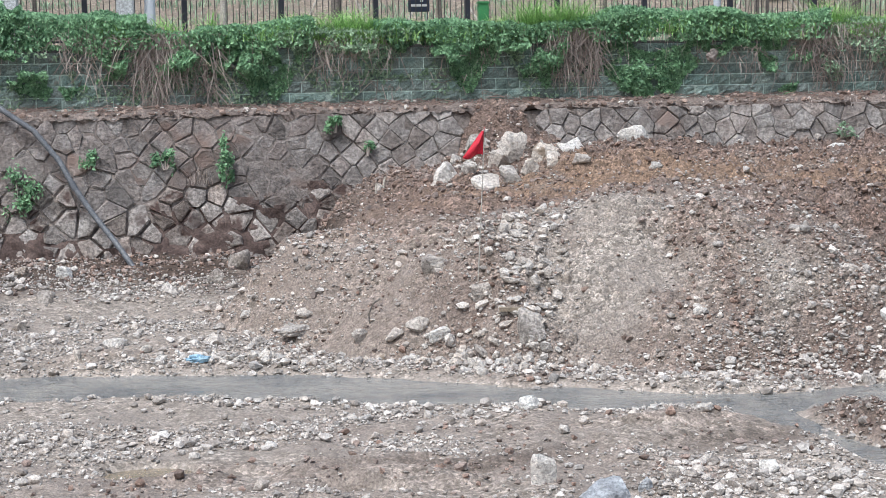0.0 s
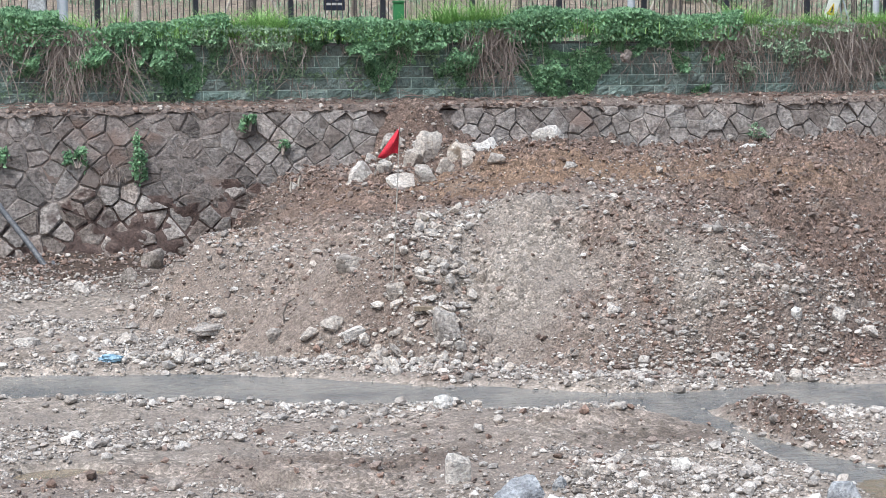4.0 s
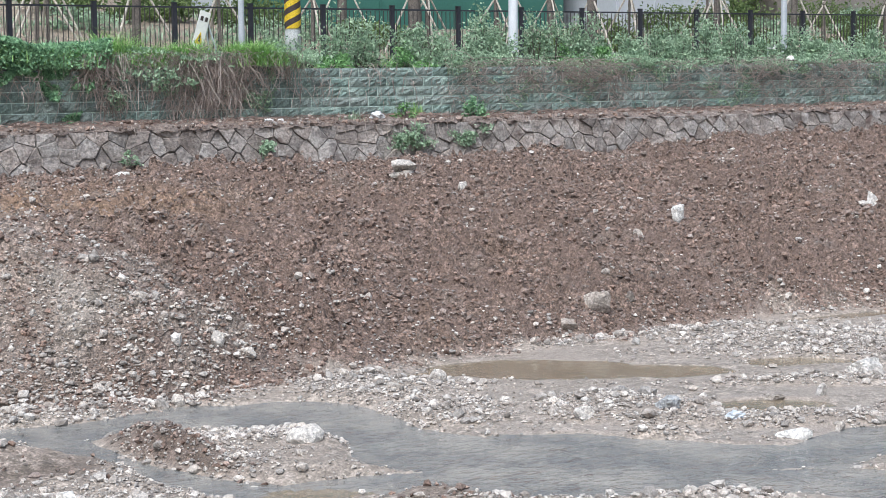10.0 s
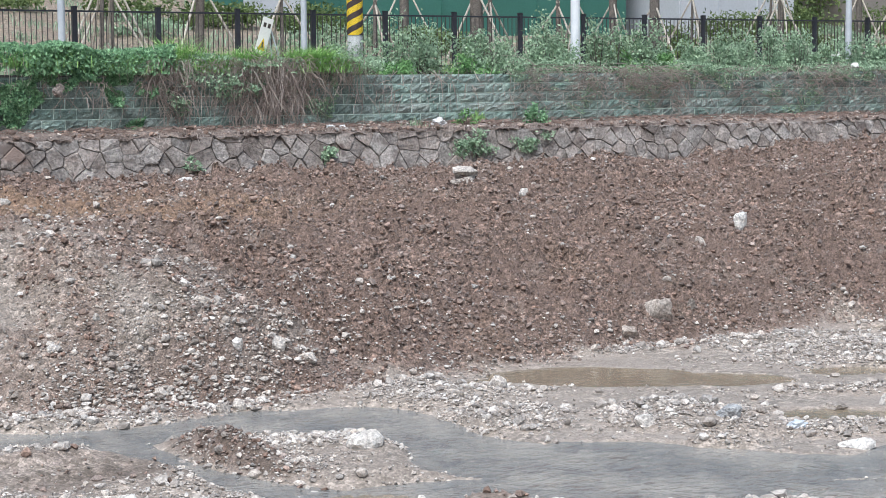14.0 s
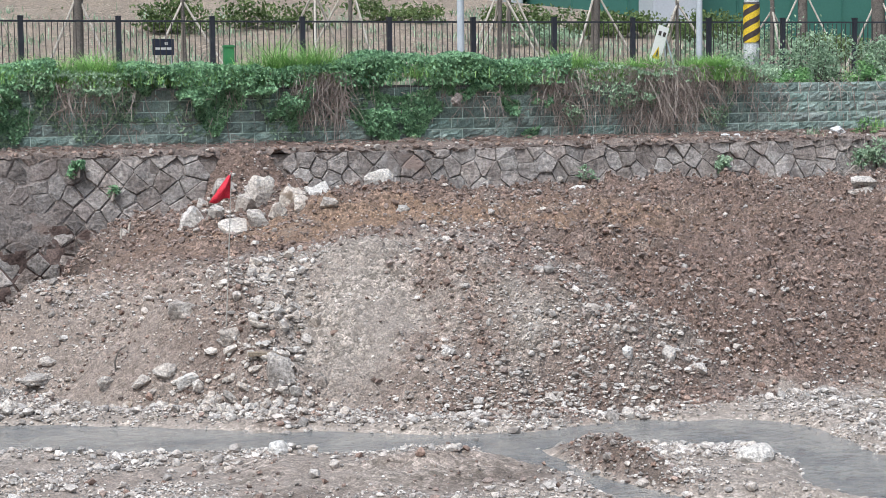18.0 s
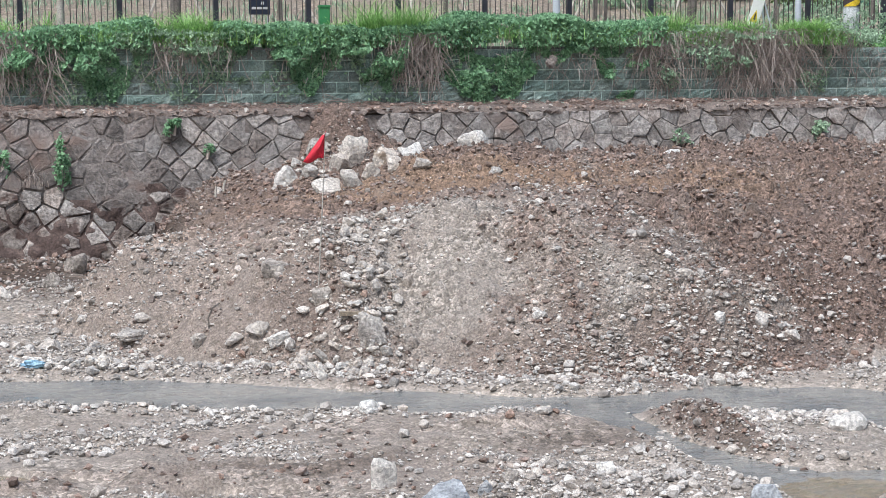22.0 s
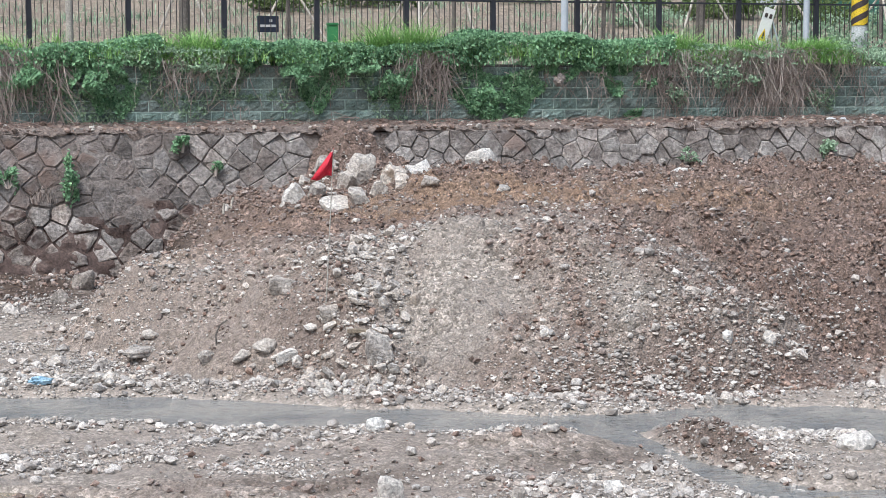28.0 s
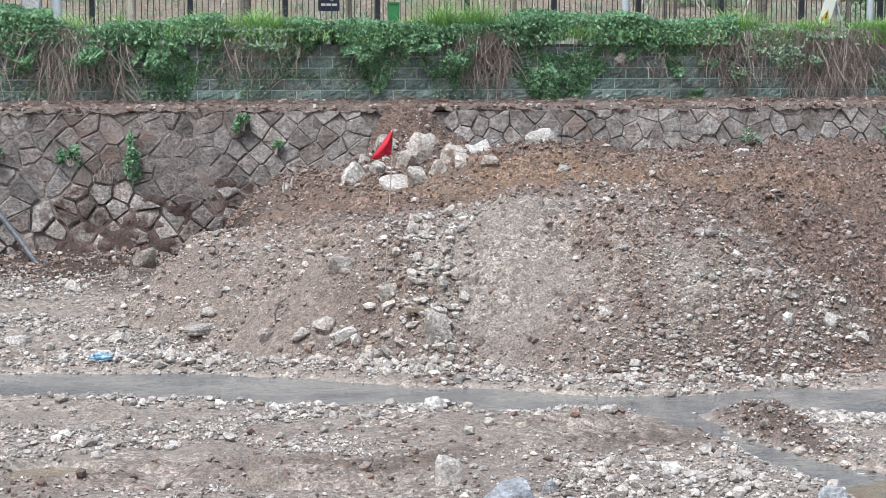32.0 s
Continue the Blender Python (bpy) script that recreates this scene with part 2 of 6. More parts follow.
CONCRETE = surface("pole_concrete", [(0.46, 0.48, 0.50), (0.62, 0.64, 0.66)], 2.5, 0.85, 40.0, 0.3, 0.005, spots=((0.34, 0.34, 0.34), 5.0, 0.6))
STEEL = surface("galvanised_pole", [(0.42, 0.47, 0.53), (0.56, 0.61, 0.67)], 2.0, 0.5, 40.0, 0.1, 0.002, grit=(0.93, 1.06))
WHITE_POLE = surface("white_painted_pole", [(0.72, 0.76, 0.83), (0.80, 0.84, 0.90)], 2.0, 0.45, 40.0, 0.1, 0.002, grit=(0.93, 1.06))
YELLOW = surface("yellow_band", [(0.62, 0.42, 0.02), (0.78, 0.56, 0.04)], 4.0, 0.6, 50.0, 0.15, 0.002)
BLACK = surface("black_band", [(0.035, 0.028, 0.03), (0.07, 0.05, 0.05)], 4.0, 0.6, 50.0, 0.15, 0.002)
RED = surface("red_cloth", [(0.50, 0.012, 0.03), (0.66, 0.02, 0.05)], 5.0, 0.7, 70.0, 0.2, 0.003)
BAMBOO = surface("thin_grey_rod", [(0.34, 0.32, 0.29), (0.50, 0.48, 0.44)], 8.0, 0.7, 60.0, 0.2, 0.002)
HOSE = surface("grey_black_hose", [(0.09, 0.098, 0.115), (0.17, 0.182, 0.205)], 5.0, 0.5, 40.0, 0.3, 0.004)
TIMBER = surface("support_timber", [(0.40, 0.36, 0.315), (0.58, 0.54, 0.485)], 6.0, 0.8, 50.0, 0.3, 0.004)
BARK = surface("tree_bark", [(0.10, 0.088, 0.08), (0.20, 0.18, 0.165)], 6.0, 0.9, 40.0, 0.6, 0.01)
OLD_WOOD = surface("weathered_board", [(0.20, 0.16, 0.12), (0.36, 0.30, 0.23)], 8.0, 0.85, 50.0, 0.4, 0.005)
WHITE = surface("white_sheet", [(0.70, 0.70, 0.70), (0.80, 0.80, 0.80)], 4.0, 0.5, 50.0, 0.1, 0.002, grit=(0.93, 1.06))
GREEN_BOX = surface("green_paint", [(0.035, 0.20, 0.075), (0.055, 0.27, 0.105)], 5.0, 0.5, 50.0, 0.1, 0.002, grit=(0.93, 1.06))
NAVY = surface("navy_board", [(0.02, 0.028, 0.055), (0.03, 0.04, 0.075)], 5.0, 0.5, 50.0, 0.1, 0.002, grit=(0.93, 1.06))
TEAL_WALL = surface("teal_panel_wall", [(0.035, 0.14, 0.115), (0.045, 0.17, 0.14)], 0.4, 0.6, 12.0, 0.1, 0.004, grit=(0.93, 1.06))
WHITE_WALL = surface("pale_building_wall", [(0.44, 0.48, 0.54), (0.50, 0.54, 0.60)], 0.4, 0.7, 12.0, 0.1, 0.004, grit=(0.93, 1.06))
DULL_WALL = surface("dull_building_wall", [(0.22, 0.21, 0.195), (0.28, 0.265, 0.25)], 0.4, 0.7, 12.0, 0.1, 0.004, grit=(0.9, 1.08))
GREY_WALL = surface("grey_building_wall", [(0.34, 0.36, 0.385), (0.40, 0.42, 0.45)], 0.4, 0.7, 12.0, 0.1, 0.004, grit=(0.93, 1.06))
BLUE_WALL = surface("blue_building_wall", [(0.06, 0.14, 0.30), (0.08, 0.18, 0.36)], 0.4, 0.7, 12.0, 0.1, 0.004, grit=(0.93, 1.06))
ASPHALT = surface("asphalt", [(0.045, 0.045, 0.047), (0.075, 0.075, 0.077)], 1.2, 0.9, 60.0, 0.4, 0.006)
BLUE_BAG = surface("blue_film", [(0.16, 0.32, 0.46), (0.35, 0.52, 0.64)], 9.0, 0.4, 40.0, 0.3, 0.006)
CLOTH = surface("white_plastic", [(0.58, 0.59, 0.62), (0.78, 0.78, 0.80)], 9.0, 0.4, 40.0, 0.3, 0.006)
OLD_MASONRY = surface("weathered_masonry", [(0.13, 0.112, 0.106), (0.215, 0.19, 0.182), (0.33, 0.30, 0.288)], 3.0, 0.9, 16.0, 1.0, 0.05, 0.26, spots=((0.20, 0.155, 0.14), 1.0, 0.58), coord="World")
MASONRY_FAR = surface("masonry_stone_far", [(0.20, 0.172, 0.16), (0.31, 0.277, 0.262), (0.44, 0.405, 0.387)], 3.0, 0.9, 20.0, 0.9, 0.05, 0.22, True, spots=((0.14, 0.112, 0.105), 1.3, 0.57))
TWIG = leafy("fallen_twig", (0.085, 0.06, 0.053), (0.30, 0.225, 0.20), 2.0)
MUDDY_STONE = surface("mud_stained_stone", [(0.17, 0.14, 0.128), (0.30, 0.262, 0.243), (0.45, 0.41, 0.387)], 2.5, 0.9, 20.0, 0.9, 0.05, 0.3, spots=((0.11, 0.077, 0.07), 2.2, 0.56), coord="World")
POINTING = surface("smeared_mortar", [(0.125, 0.106, 0.099), (0.20, 0.175, 0.165), (0.29, 0.261, 0.248)], 1.6, 0.95, 22.0, 0.9, 0.03, spots=((0.19, 0.145, 0.13), 1.3, 0.6))
WET_EARTH = surface("dark_wet_earth", [(0.065, 0.042, 0.037), (0.11, 0.074, 0.066), (0.19, 0.14, 0.125)], 2.5, 0.8, 26.0, 0.9, 0.03)
LEDGE_SOIL = surface("dry_ledge_soil", [(0.13, 0.10, 0.09), (0.22, 0.177, 0.16), (0.33, 0.278, 0.255)], 3.0, 0.95, 30.0, 1.0, 0.05)


# ---- the lie of the land: heights and zones ----
rng = np.random.default_rng(7)
LATTICE = rng.random((256, 256))


def vnoise(x, y):
    xi, yi = np.floor(x).astype(int), np.floor(y).astype(int)
    fx, fy = x - xi, y - yi
    fx, fy = fx * fx * (3 - 2 * fx), fy * fy * (3 - 2 * fy)
    a, b = LATTICE[xi % 256, yi % 256], LATTICE[(xi + 1) % 256, yi % 256]
    c, d = LATTICE[xi % 256, (yi + 1) % 256], LATTICE[(xi + 1) % 256, (yi + 1) % 256]
    return (a + (b - a) * fx) * (1 - fy) + (c + (d - c) * fx) * fy - 0.5


def fbm(x, y, scale, octaves=4, gain=0.5):
    out, amp, k = 0.0, 1.0, 1.0 / scale
    for i in range(octaves):
        out = out + amp * vnoise(x * k + 17.3 * i, y * k + 5.1 * i)
        amp, k = amp * gain, k * 2.03
    return out


def clods(x, y, size):
    """Rounded lumps packed side by side, each of its own height, 0 to 1."""
    u, v = x / size, y / size
    u, v = u + 0.35 * vnoise(u * 1.7, v * 1.7), v + 0.35 * vnoise(u * 1.7 + 40, v * 1.7)
    iu, iv = np.floor(u).astype(int), np.floor(v).astype(int)
    out = np.zeros(np.shape(u))
    for a in (-1, 0, 1):
        for b in (-1, 0, 1):
            p, q = iu + a, iv + b
            r1, r2 = LATTICE[p % 256, q % 256], LATTICE[(q + 91) % 256, (p + 37) % 256]
            big = 0.25 + 0.75 * LATTICE[(p + 13) % 256, (q + 171) % 256] ** 2
            d2 = (u - p - r1) ** 2 + (v - q - r2) ** 2
            out = np.maximum(out, big * np.sqrt(np.clip(1 - d2 / (0.62 * (0.5 + 0.5 * big)) ** 2, 0, 1)))
    return out


def step(a, b, v):
    s = np.clip((v - a) / (b - a), 0, 1)
    return s * s * (3 - 2 * s)


def along(line, x, y):
    """Distance to a polyline of (x, y, width), and the width there."""
    best, width = np.full(np.shape(x), 1e9), np.zeros(np.shape(x))
    for (ax, ay, aw), (bx, by, bw) in zip(line, line[1:]):
        s = np.clip(((x - ax) * (bx - ax) + (y - ay) * (by - ay)) / ((bx - ax) ** 2 + (by - ay) ** 2), 0, 1)
        d = np.hypot(x - ax - s * (bx - ax), y - ay - s * (by - ay))
        width = np.where(d < best, aw + s * (bw - aw), width)
        best = np.minimum(best, d)
    return best, width


def hump(x, y, cx, cy, rx, ry, turn=0.0):
    c, s = math.cos(turn), math.sin(turn)
    u, v = (x - cx) * c + (y - cy) * s, -(x - cx) * s + (y - cy) * c
    return np.exp(-(u / rx) ** 2 - (v / ry) ** 2)


STREAM = [(-30, 24, 1.2), (-1.3, 22.4, 0.92), (1.5, 21.8, 0.95), (4.0, 20.55, 0.66), (6.0, 19.85, 0.5), (7.4, 19.5, 0.5), (8.7, 19.5, 0.75),
          (9.7, 18.9, 0.8), (10.05, 17.4, 0.5), (10.1, 16.2, 0.95), (11.1, 15.3, 1.1), (12.3, 14.4, 0.75), (13.4, 13.8, 0.4), (14.9, 14.05, 0.55), (16.2, 13.9, 0.5), (17.7, 13.85, 0.38), (18.8, 13.2, 0.4), (26, 11.5, 0.6), (40, 9, 1.0)]
BRANCH = [(6.7, 19.3, 0.3), (6.95, 17.6, 0.22), (7.25, 16.2, 0.3), (7.6, 15.2, 0.45), (7.6, 14.2, 0.45), (7.3, 12.6, 0.6), (7, 8, 0.8)]
CROSS = [(7.6, 15.2, 0.45), (9.0, 15.2, 0.45), (10.4, 14.3, 0.8), (12.3, 13.05, 0.45), (13.7, 11.7, 0.5), (15.2, 9.5, 0.6)]
# bars of shingle on the wet flats: x, y, half length, half width, turn
BARS = ((11.4, 19.8, 0.8, 1.2, 0.2), (11.2, 17.9, 0.75, 0.6, -0.6), (13.2, 17.0, 0.9, 0.7, -0.5), (13.5, 15.8, 0.8, 0.28, -0.75), (14.7, 15.05, 0.9, 0.3, -0.65), (16.7, 14.95, 1.2, 0.22, -0.1),
        (19.4, 14.95, 1.3, 0.55, -0.4), (15.05, 12.5, 0.5, 0.36, -0.2), (19.6, 18.6, 2.6, 1.4, -0.55), (23.5, 17.6, 3.5, 1.6, -0.3), (11.2, 16.15, 0.22, 0.16, 0.0), (11.5, 14.67, 0.36, 0.24, -0.3), (17.3, 12.4, 0.45, 0.14, -0.4),
        (12.7, 15.5, 0.35, 0.16, -0.6), (16.6, 16.9, 0.9, 0.3, -0.5), (18.0, 21.2, 2.2, 0.4, -0.1), (25.5, 14.0, 2.5, 0.8, -0.3), (29.5, 17.5, 4.0, 1.5, -0.3))
# the toe of the dumped earth, from the wall round its flank and along the river
TOE = [(2.4, 33, 0), (2.1, 30.5, 0), (1.6, 28, 0), (0.9, 25.6, 0), (2.3, 23.7, 0), (4.4, 22.1, 0), (6.5, 21.1, 0), (8.6, 20.5, 0), (11.2, 20.9, 0), (15.6, 21.8, 0), (20.4, 22.0, 0), (28, 20.9, 0), (42, 20.2, 0), (80, 19, 0)]
WALL_Y, WALL_TOP, BATTER = 31.5, 3.06, 0.25   # face of the lower wall at its top
BLOCK_Y, BLOCK_FOOT, BLOCK_TOP = 32.5, 3.2, 4.22


def inside_fill(x, y):
    d, _ = along(TOE, x, y)
    tx, ty = np.array([p[0] for p in TOE]), np.array([p[1] for p in TOE])
    front = np.interp(x, tx[4:], ty[4:])
    flank = np.interp(y, ty[:5][::-1], tx[:5][::-1])
    inside = (y > front) & (x > flank) & (x > 0.9)
    return np.where(inside, d, -d)


def smooth_mud(x, y):
    """Stretches of bare trampled mud on the near bed."""
    return np.clip(1.5 * hump(x, y, 2.5, 16.7, 2.1, 0.85, -0.1) + 1.2 * hump(x, y, 5.0, 18.1, 1.3, 0.5, -0.25) + 0.9 * hump(x, y, 0.3, 17.4, 0.9, 0.4) + 0.9 * hump(x, y, -0.3, 23.8, 1.3, 0.35) + 0.5 * fbm(x, y, 0.9, 3) - 0.1, 0, 1) * step(9, 7.5, x)


def river_wet(x, y):
    """How deep a channel or pool is cut at a place, 0 to 1."""
    wob = 0.35 * fbm(x, y, 1.3, 3)
    w = 0.0
    for line in (STREAM, BRANCH, CROSS):
        d, half = along(line, x, y)
        w = np.maximum(w, step(0.28, -0.28, d - half + wob * 0.8))
    for cx, cy, rx, ry, turn in ((13.9, 20.2, 1.3, 0.6, -0.5), (14.9, 19.1, 1.5, 0.5, -0.5), (14.9, 16.15, 0.75, 0.35, -0.6), (17.4, 18.35, 0.8, 0.35, -0.6), (15.4, 11.45, 1.4, 0.75, -0.7), (23.2, 19.9, 1.8, 0.35, -0.3), (-0.14, 17.5, 0.45, 0.32, 0),
                           (1.7, 16.05, 0.5, 0.2, 0), (7.9, 21.0, 0.3, 0.2, 0.2), (20.6, 21.2, 1.6, 0.3, 0), (26, 17.6, 2.0, 0.6, -0.4), (19.5, 16.2, 1.5, 0.5, -0.3), (12.6, 20.4, 0.9, 0.25, 0.1)):
        w = np.maximum(w, 0.75 * step(0.18, 0.5, hump(x, y, cx, cy, rx, ry, turn) + 0.55 * wob))
    return w


def shingle(x, y):
    out = 0.0
    for cx, cy, a, b, turn in BARS:
        out = np.maximum(out, hump(x, y, cx, cy, a, b, turn))
    return np.clip(1.8 * out + 0.6 * fbm(x, y, 0.7, 3) - 0.16, 0, 1)


def wet_flat(x, y):
    """The low wet sand flats downstream of the island."""
    return step(10.0, 10.7, x + 0.25 * (y - 17)) * step(0.2, -0.4, inside_fill(x, y)) * step(26, 22, y)


def height(x, y, rough=1.0):
    x, y = np.asarray(x, float), np.asarray(y, float)
    low = step(10.5, 13.5, x + 0.4 * (y - 17)) * step(23.0, 20.5, y)
    bed = 0.10 - 0.02 * low + np.clip(y - 23.6, 0, 9) * 0.085 * step(4, 1, x)
    bed = bed + (0.09 + 0.03 * low) * fbm(x, y, 3.0, 4) + rough * 0.07 * fbm(x, y, 0.5, 4)
    bed = bed + 0.30 * np.abs(fbm(x + 3, y * 2.2, 2.4, 4)) * step(19.5, 17.5, y) * step(8, 5, x) * rough * np.clip(0.2 + 2.2 * fbm(x, y, 1.6, 2), 0.1, 1)     # rutted mud
    bed = bed + 0.26 * hump(x, y, 7.55, 17.7, 0.2, 1.0, 0.05) + 0.14 * hump(x, y, 9.15, 14.5, 0.35, 0.25) + 0.10 * hump(x, y, 5.0, 17.9, 1.4, 0.7)
    bed = bed + 0.06 * hump(x, y, 8.9, 17.5, 0.9, 0.8) + 0.10 * hump(x, y, 4.6, 15.4, 1.2, 0.7)
    mud = smooth_mud(x, y)
    bed = bed + mud * (0.30 * np.abs(fbm(x + 2, y * 2.4, 1.1, 3)) - 0.03)
    flat, bar = wet_flat(x, y), shingle(x, y)
    bed = bed * (1 - flat) + flat * (0.036 + 0.05 * fbm(x, y * 1.4, 2.2, 3) + bar * (0.075 + rough * 0.07 * fbm(x, y, 0.5, 3)) + rough * 0.012 * fbm(x, y, 0.3, 2))
    w = river_wet(x, y)
    bed = bed * (1 - w) - 0.11 * w + rough * 0.03 * w * fbm(x, y, 0.4, 3)
    d = inside_fill(x, y) + 0.5 * fbm(x, y, 2.0, 3)
    run = np.where(x < 9.5, 1.75, 2.6)
    cap = 2.1 + 0.12 * step(24, 30, y)
    fill = cap * (1 - np.exp(-np.clip(d, 0, 50) / run))
    mound = 0.32 * hump(x, y, 6.2, 24.0, 1.5, 1.1) + 0.12 * hump(x, y, 4.4, 23.6, 0.9, 0.8) - 0.22 * hump(x, y, 7.0, 26.6, 3.0, 1.3) + 0.45 * hump(x, y, 3.9, 30.6, 0.9, 0.9) - 0.2 * hump(x, y, 5.2, 22.8, 0.35, 0.9)
    mound = mound + 0.22 * hump(x, y, 32, 30.5, 6, 2.5) + 0.95 * hump(x, y, 6.1, 31.4, 0.75, 0.6)
    mound = mound + 0.30 * hump(x, y, 7.6, 22.8, 1.2, 0.35, -0.7) - 0.22 * hump(x, y, 6.8, 22.5, 0.4, 0.8) + 0.22 * hump(x, y, 4.3, 23.7, 0.35, 0.8) - 0.28 * hump(x, y, 4.1, 22.85, 0.4, 0.28) + 0.2 * hump(x, y, 5.65, 22.4, 0.7, 0.5) + 0.3 * np.abs(fbm(x + 0.3 * y, y * 0.5, 0.9, 3)) * step(9.5, 8.0, x) - 0.06
    inside = step(-0.05, 0.8, d)
    lumps = 0.26 * fbm(x, y, 1.5, 3) + rough * 0.22 * np.abs(fbm(x, y, 0.5, 4, 0.7))
    crumb = np.clip(0.35 + 0.65 * step(7.5, 11.0, x + 0.5 * (y - 23)) - 0.3 * hump(x, y, 7.6, 27.4, 4.5, 1.2), 0.2, 1) * np.clip(0.85 + 0.9 * fbm(x + 4, y, 1.1, 3), 0.35, 1.3)
    if rough:
        lumps = lumps + rough * crumb * (0.20 * clods(x, y, 0.36) * np.clip(0.8 + 2.5 * fbm(x + 3, y, 0.7, 2), 0.1, 1.6) + 0.17 * clods(x + 7, y, 0.15) + 0.10 * clods(x + 2, y + 5, 0.09))
    z = bed + fill + inside * (mound + lumps * np.where(x < 9, 0.65, 0.85))
    # ledge, street and the slope behind, and the near bank under the camera
    ledge = BLOCK_FOOT - 0.02 - 0.13 * step(32.3, 31.6, y) + rough * 0.06 * fbm(x, y, 0.5, 3)
    slope = np.clip(y - 39, 0, 16) * (0.085 + 0.095 * step(31, 18, x) + 0.015 * step(44, 53, x))
    street = 4.2 + 0.04 * fbm(x, y, 3.0, 2) + slope + 0.15 * step(39, 45, y) * fbm(x, y, 4.0, 3)
    z = np.where(y > WALL_Y + 0.22, ledge, z)
    z = np.where(y > BLOCK_Y + 0.22, street, z)
    near = step(5.0, 1.5, y)
    return z * (1 - near) + near * (2.6 + 0.05 * fbm(x, y, 2.0, 3))


def zones(x, y, z):
    d = inside_fill(x, y) + 0.8 * fbm(x, y, 1.4, 5, 0.7)
    fill = step(-0.55, 0.05, d)
    grey = np.clip(0.75 * hump(x, y, 5.9, 22.9, 3.2, 1.5, 0.0) + 1.5 * hump(x, y, 5.65, 22.6, 0.75, 0.5) + 0.9 * hump(x, y, 6.4, 23.8, 1.5, 0.4) + 0.5 * hump(x, y, 3.45, 23.2, 0.5, 0.25) + 0.8 * hump(x, y, 8.6, 21.5, 2.4, 0.7, 0.1) + 1.0 * fbm(x, y, 0.9, 5, 0.65) - 0.3, 0, 1) * step(-0.6, 0.4, d)
    ochre = fill * np.clip(1.45 * hump(x, y, 8.0, 27.2, 4.6, 1.5) + 0.35 * hump(x, y, 10, 25.6, 2.5, 1.5) + 0.5 * hump(x, y, 30.2, 24.2, 1.4, 1.0) + 0.45 * fbm(x, y, 1.2, 5, 0.65) - 0.2, 0, 1)
    flank = step(4.6, 2.2, x) * step(22.5, 24.5, y)
    soil = fill * np.clip(1 - 0.6 * flank - 0.45 * step(10.0, 5.5, x) * step(26.3, 24.5, y), 0.3, 1)
    pit = step(27.2, 29.4, y + 0.9 * fbm(x, y, 1.6, 3)) * step(4.4, 2.4, x)
    damp = np.clip(pit * (0.45 + 0.6 * step(2.4, 1.2, z) + 1.0 * fbm(x, y, 0.7, 4)), 0, 1) * step(31.7, 31.6, y)
    churned = hump(x, y, 3.2, 17.0, 1.2, 0.35) + hump(x, y, 4.3, 15.3, 0.7, 0.4) + hump(x, y, 5.9, 17.2, 0.8, 0.35) + 1.3 * hump(x, y, 7.5, 17.7, 0.3, 1.1, 0.05) + 0.8 * hump(x, y, 9.15, 14.3, 0.6, 0.5)
    damp = np.clip(damp + 0.55 * np.clip(churned * (1 + 1.6 * fbm(x, y, 0.4, 3)), 0, 1), 0, 1)
    mudz = step(20.2, 19, y) * step(7.6, 6, x) * np.clip(0.35 + 1.3 * fbm(x, y * 1.8, 1.6, 4), 0, 1)
    ridge = hump(x, y, 7.5, 17.7, 0.35, 1.2, 0.05) + 0.6 * hump(x, y, 9.15, 14.5, 0.5, 0.4)
    soil = np.maximum(soil, np.clip(0.2 * mudz + 0.75 * ridge + 0.2 * smooth_mud(x, y), 0, 1))
    soil = np.where(y > WALL_Y + 0.2, 0.75 + 0.6 * fbm(x, y, 0.8, 3), soil)
    turf = step(37.5, 39, y) * (0.9 + 0.4 * fbm(x, y, 1.5, 3))
    soaked = np.maximum(step(0.07, 0.0, z), 0.85 * wet_flat(x, y) * (1 - shingle(x, y))) * step(25, 24, y)
    return np.clip(np.stack([soil, ochre, grey, damp, turf, soaked]), 0, 1)


# ---- building helpers ----
def mesh_of(name, verts, faces, material, smooth=False):
    me = bpy.data.meshes.new(name)
    me.from_pydata([tuple(v) for v in verts] if not isinstance(verts, np.ndarray) else verts.tolist(), [], faces if not isinstance(faces, np.ndarray) else faces.tolist())
    me.materials.append(material)
    if smooth:
        me.polygons.foreach_set("use_smooth", [True] * len(me.polygons))
        me.set_sharp_from_angle(angle=radians(50))
    me.update()
    return me


def put(name, me, parent=None, at=None, label=""):
    ob = new(name, me)
    if parent is not None:
        ob.parent = parent
    if at is not None:
        ob.matrix_basis = at if isinstance(at, Matrix) else Matrix.Translation(at)
    if label:
        tagged(ob, label)
    return ob


def part(name, bm, material, parent, label="", smooth=False):
    me = bpy.data.meshes.new(name)
    bm.to_mesh(me)
    bm.free()
    me.materials.append(material)
    if smooth:
        me.polygons.foreach_set("use_smooth", [True] * len(me.polygons))
    return put(name, me, parent, None, label)


def box(size, at=(0, 0, 0), bevel=0.0, turn=None):
    bm = bmesh.new()
    bmesh.ops.create_cube(bm, size=1.0, matrix=Matrix.Translation(at) @ (turn or Matrix()) @ Matrix.Diagonal((*size, 1)))
    if bevel:
        bmesh.ops.bevel(bm, geom=bm.edges[:], offset=bevel, segments=2, affect="EDGES")
    return bm


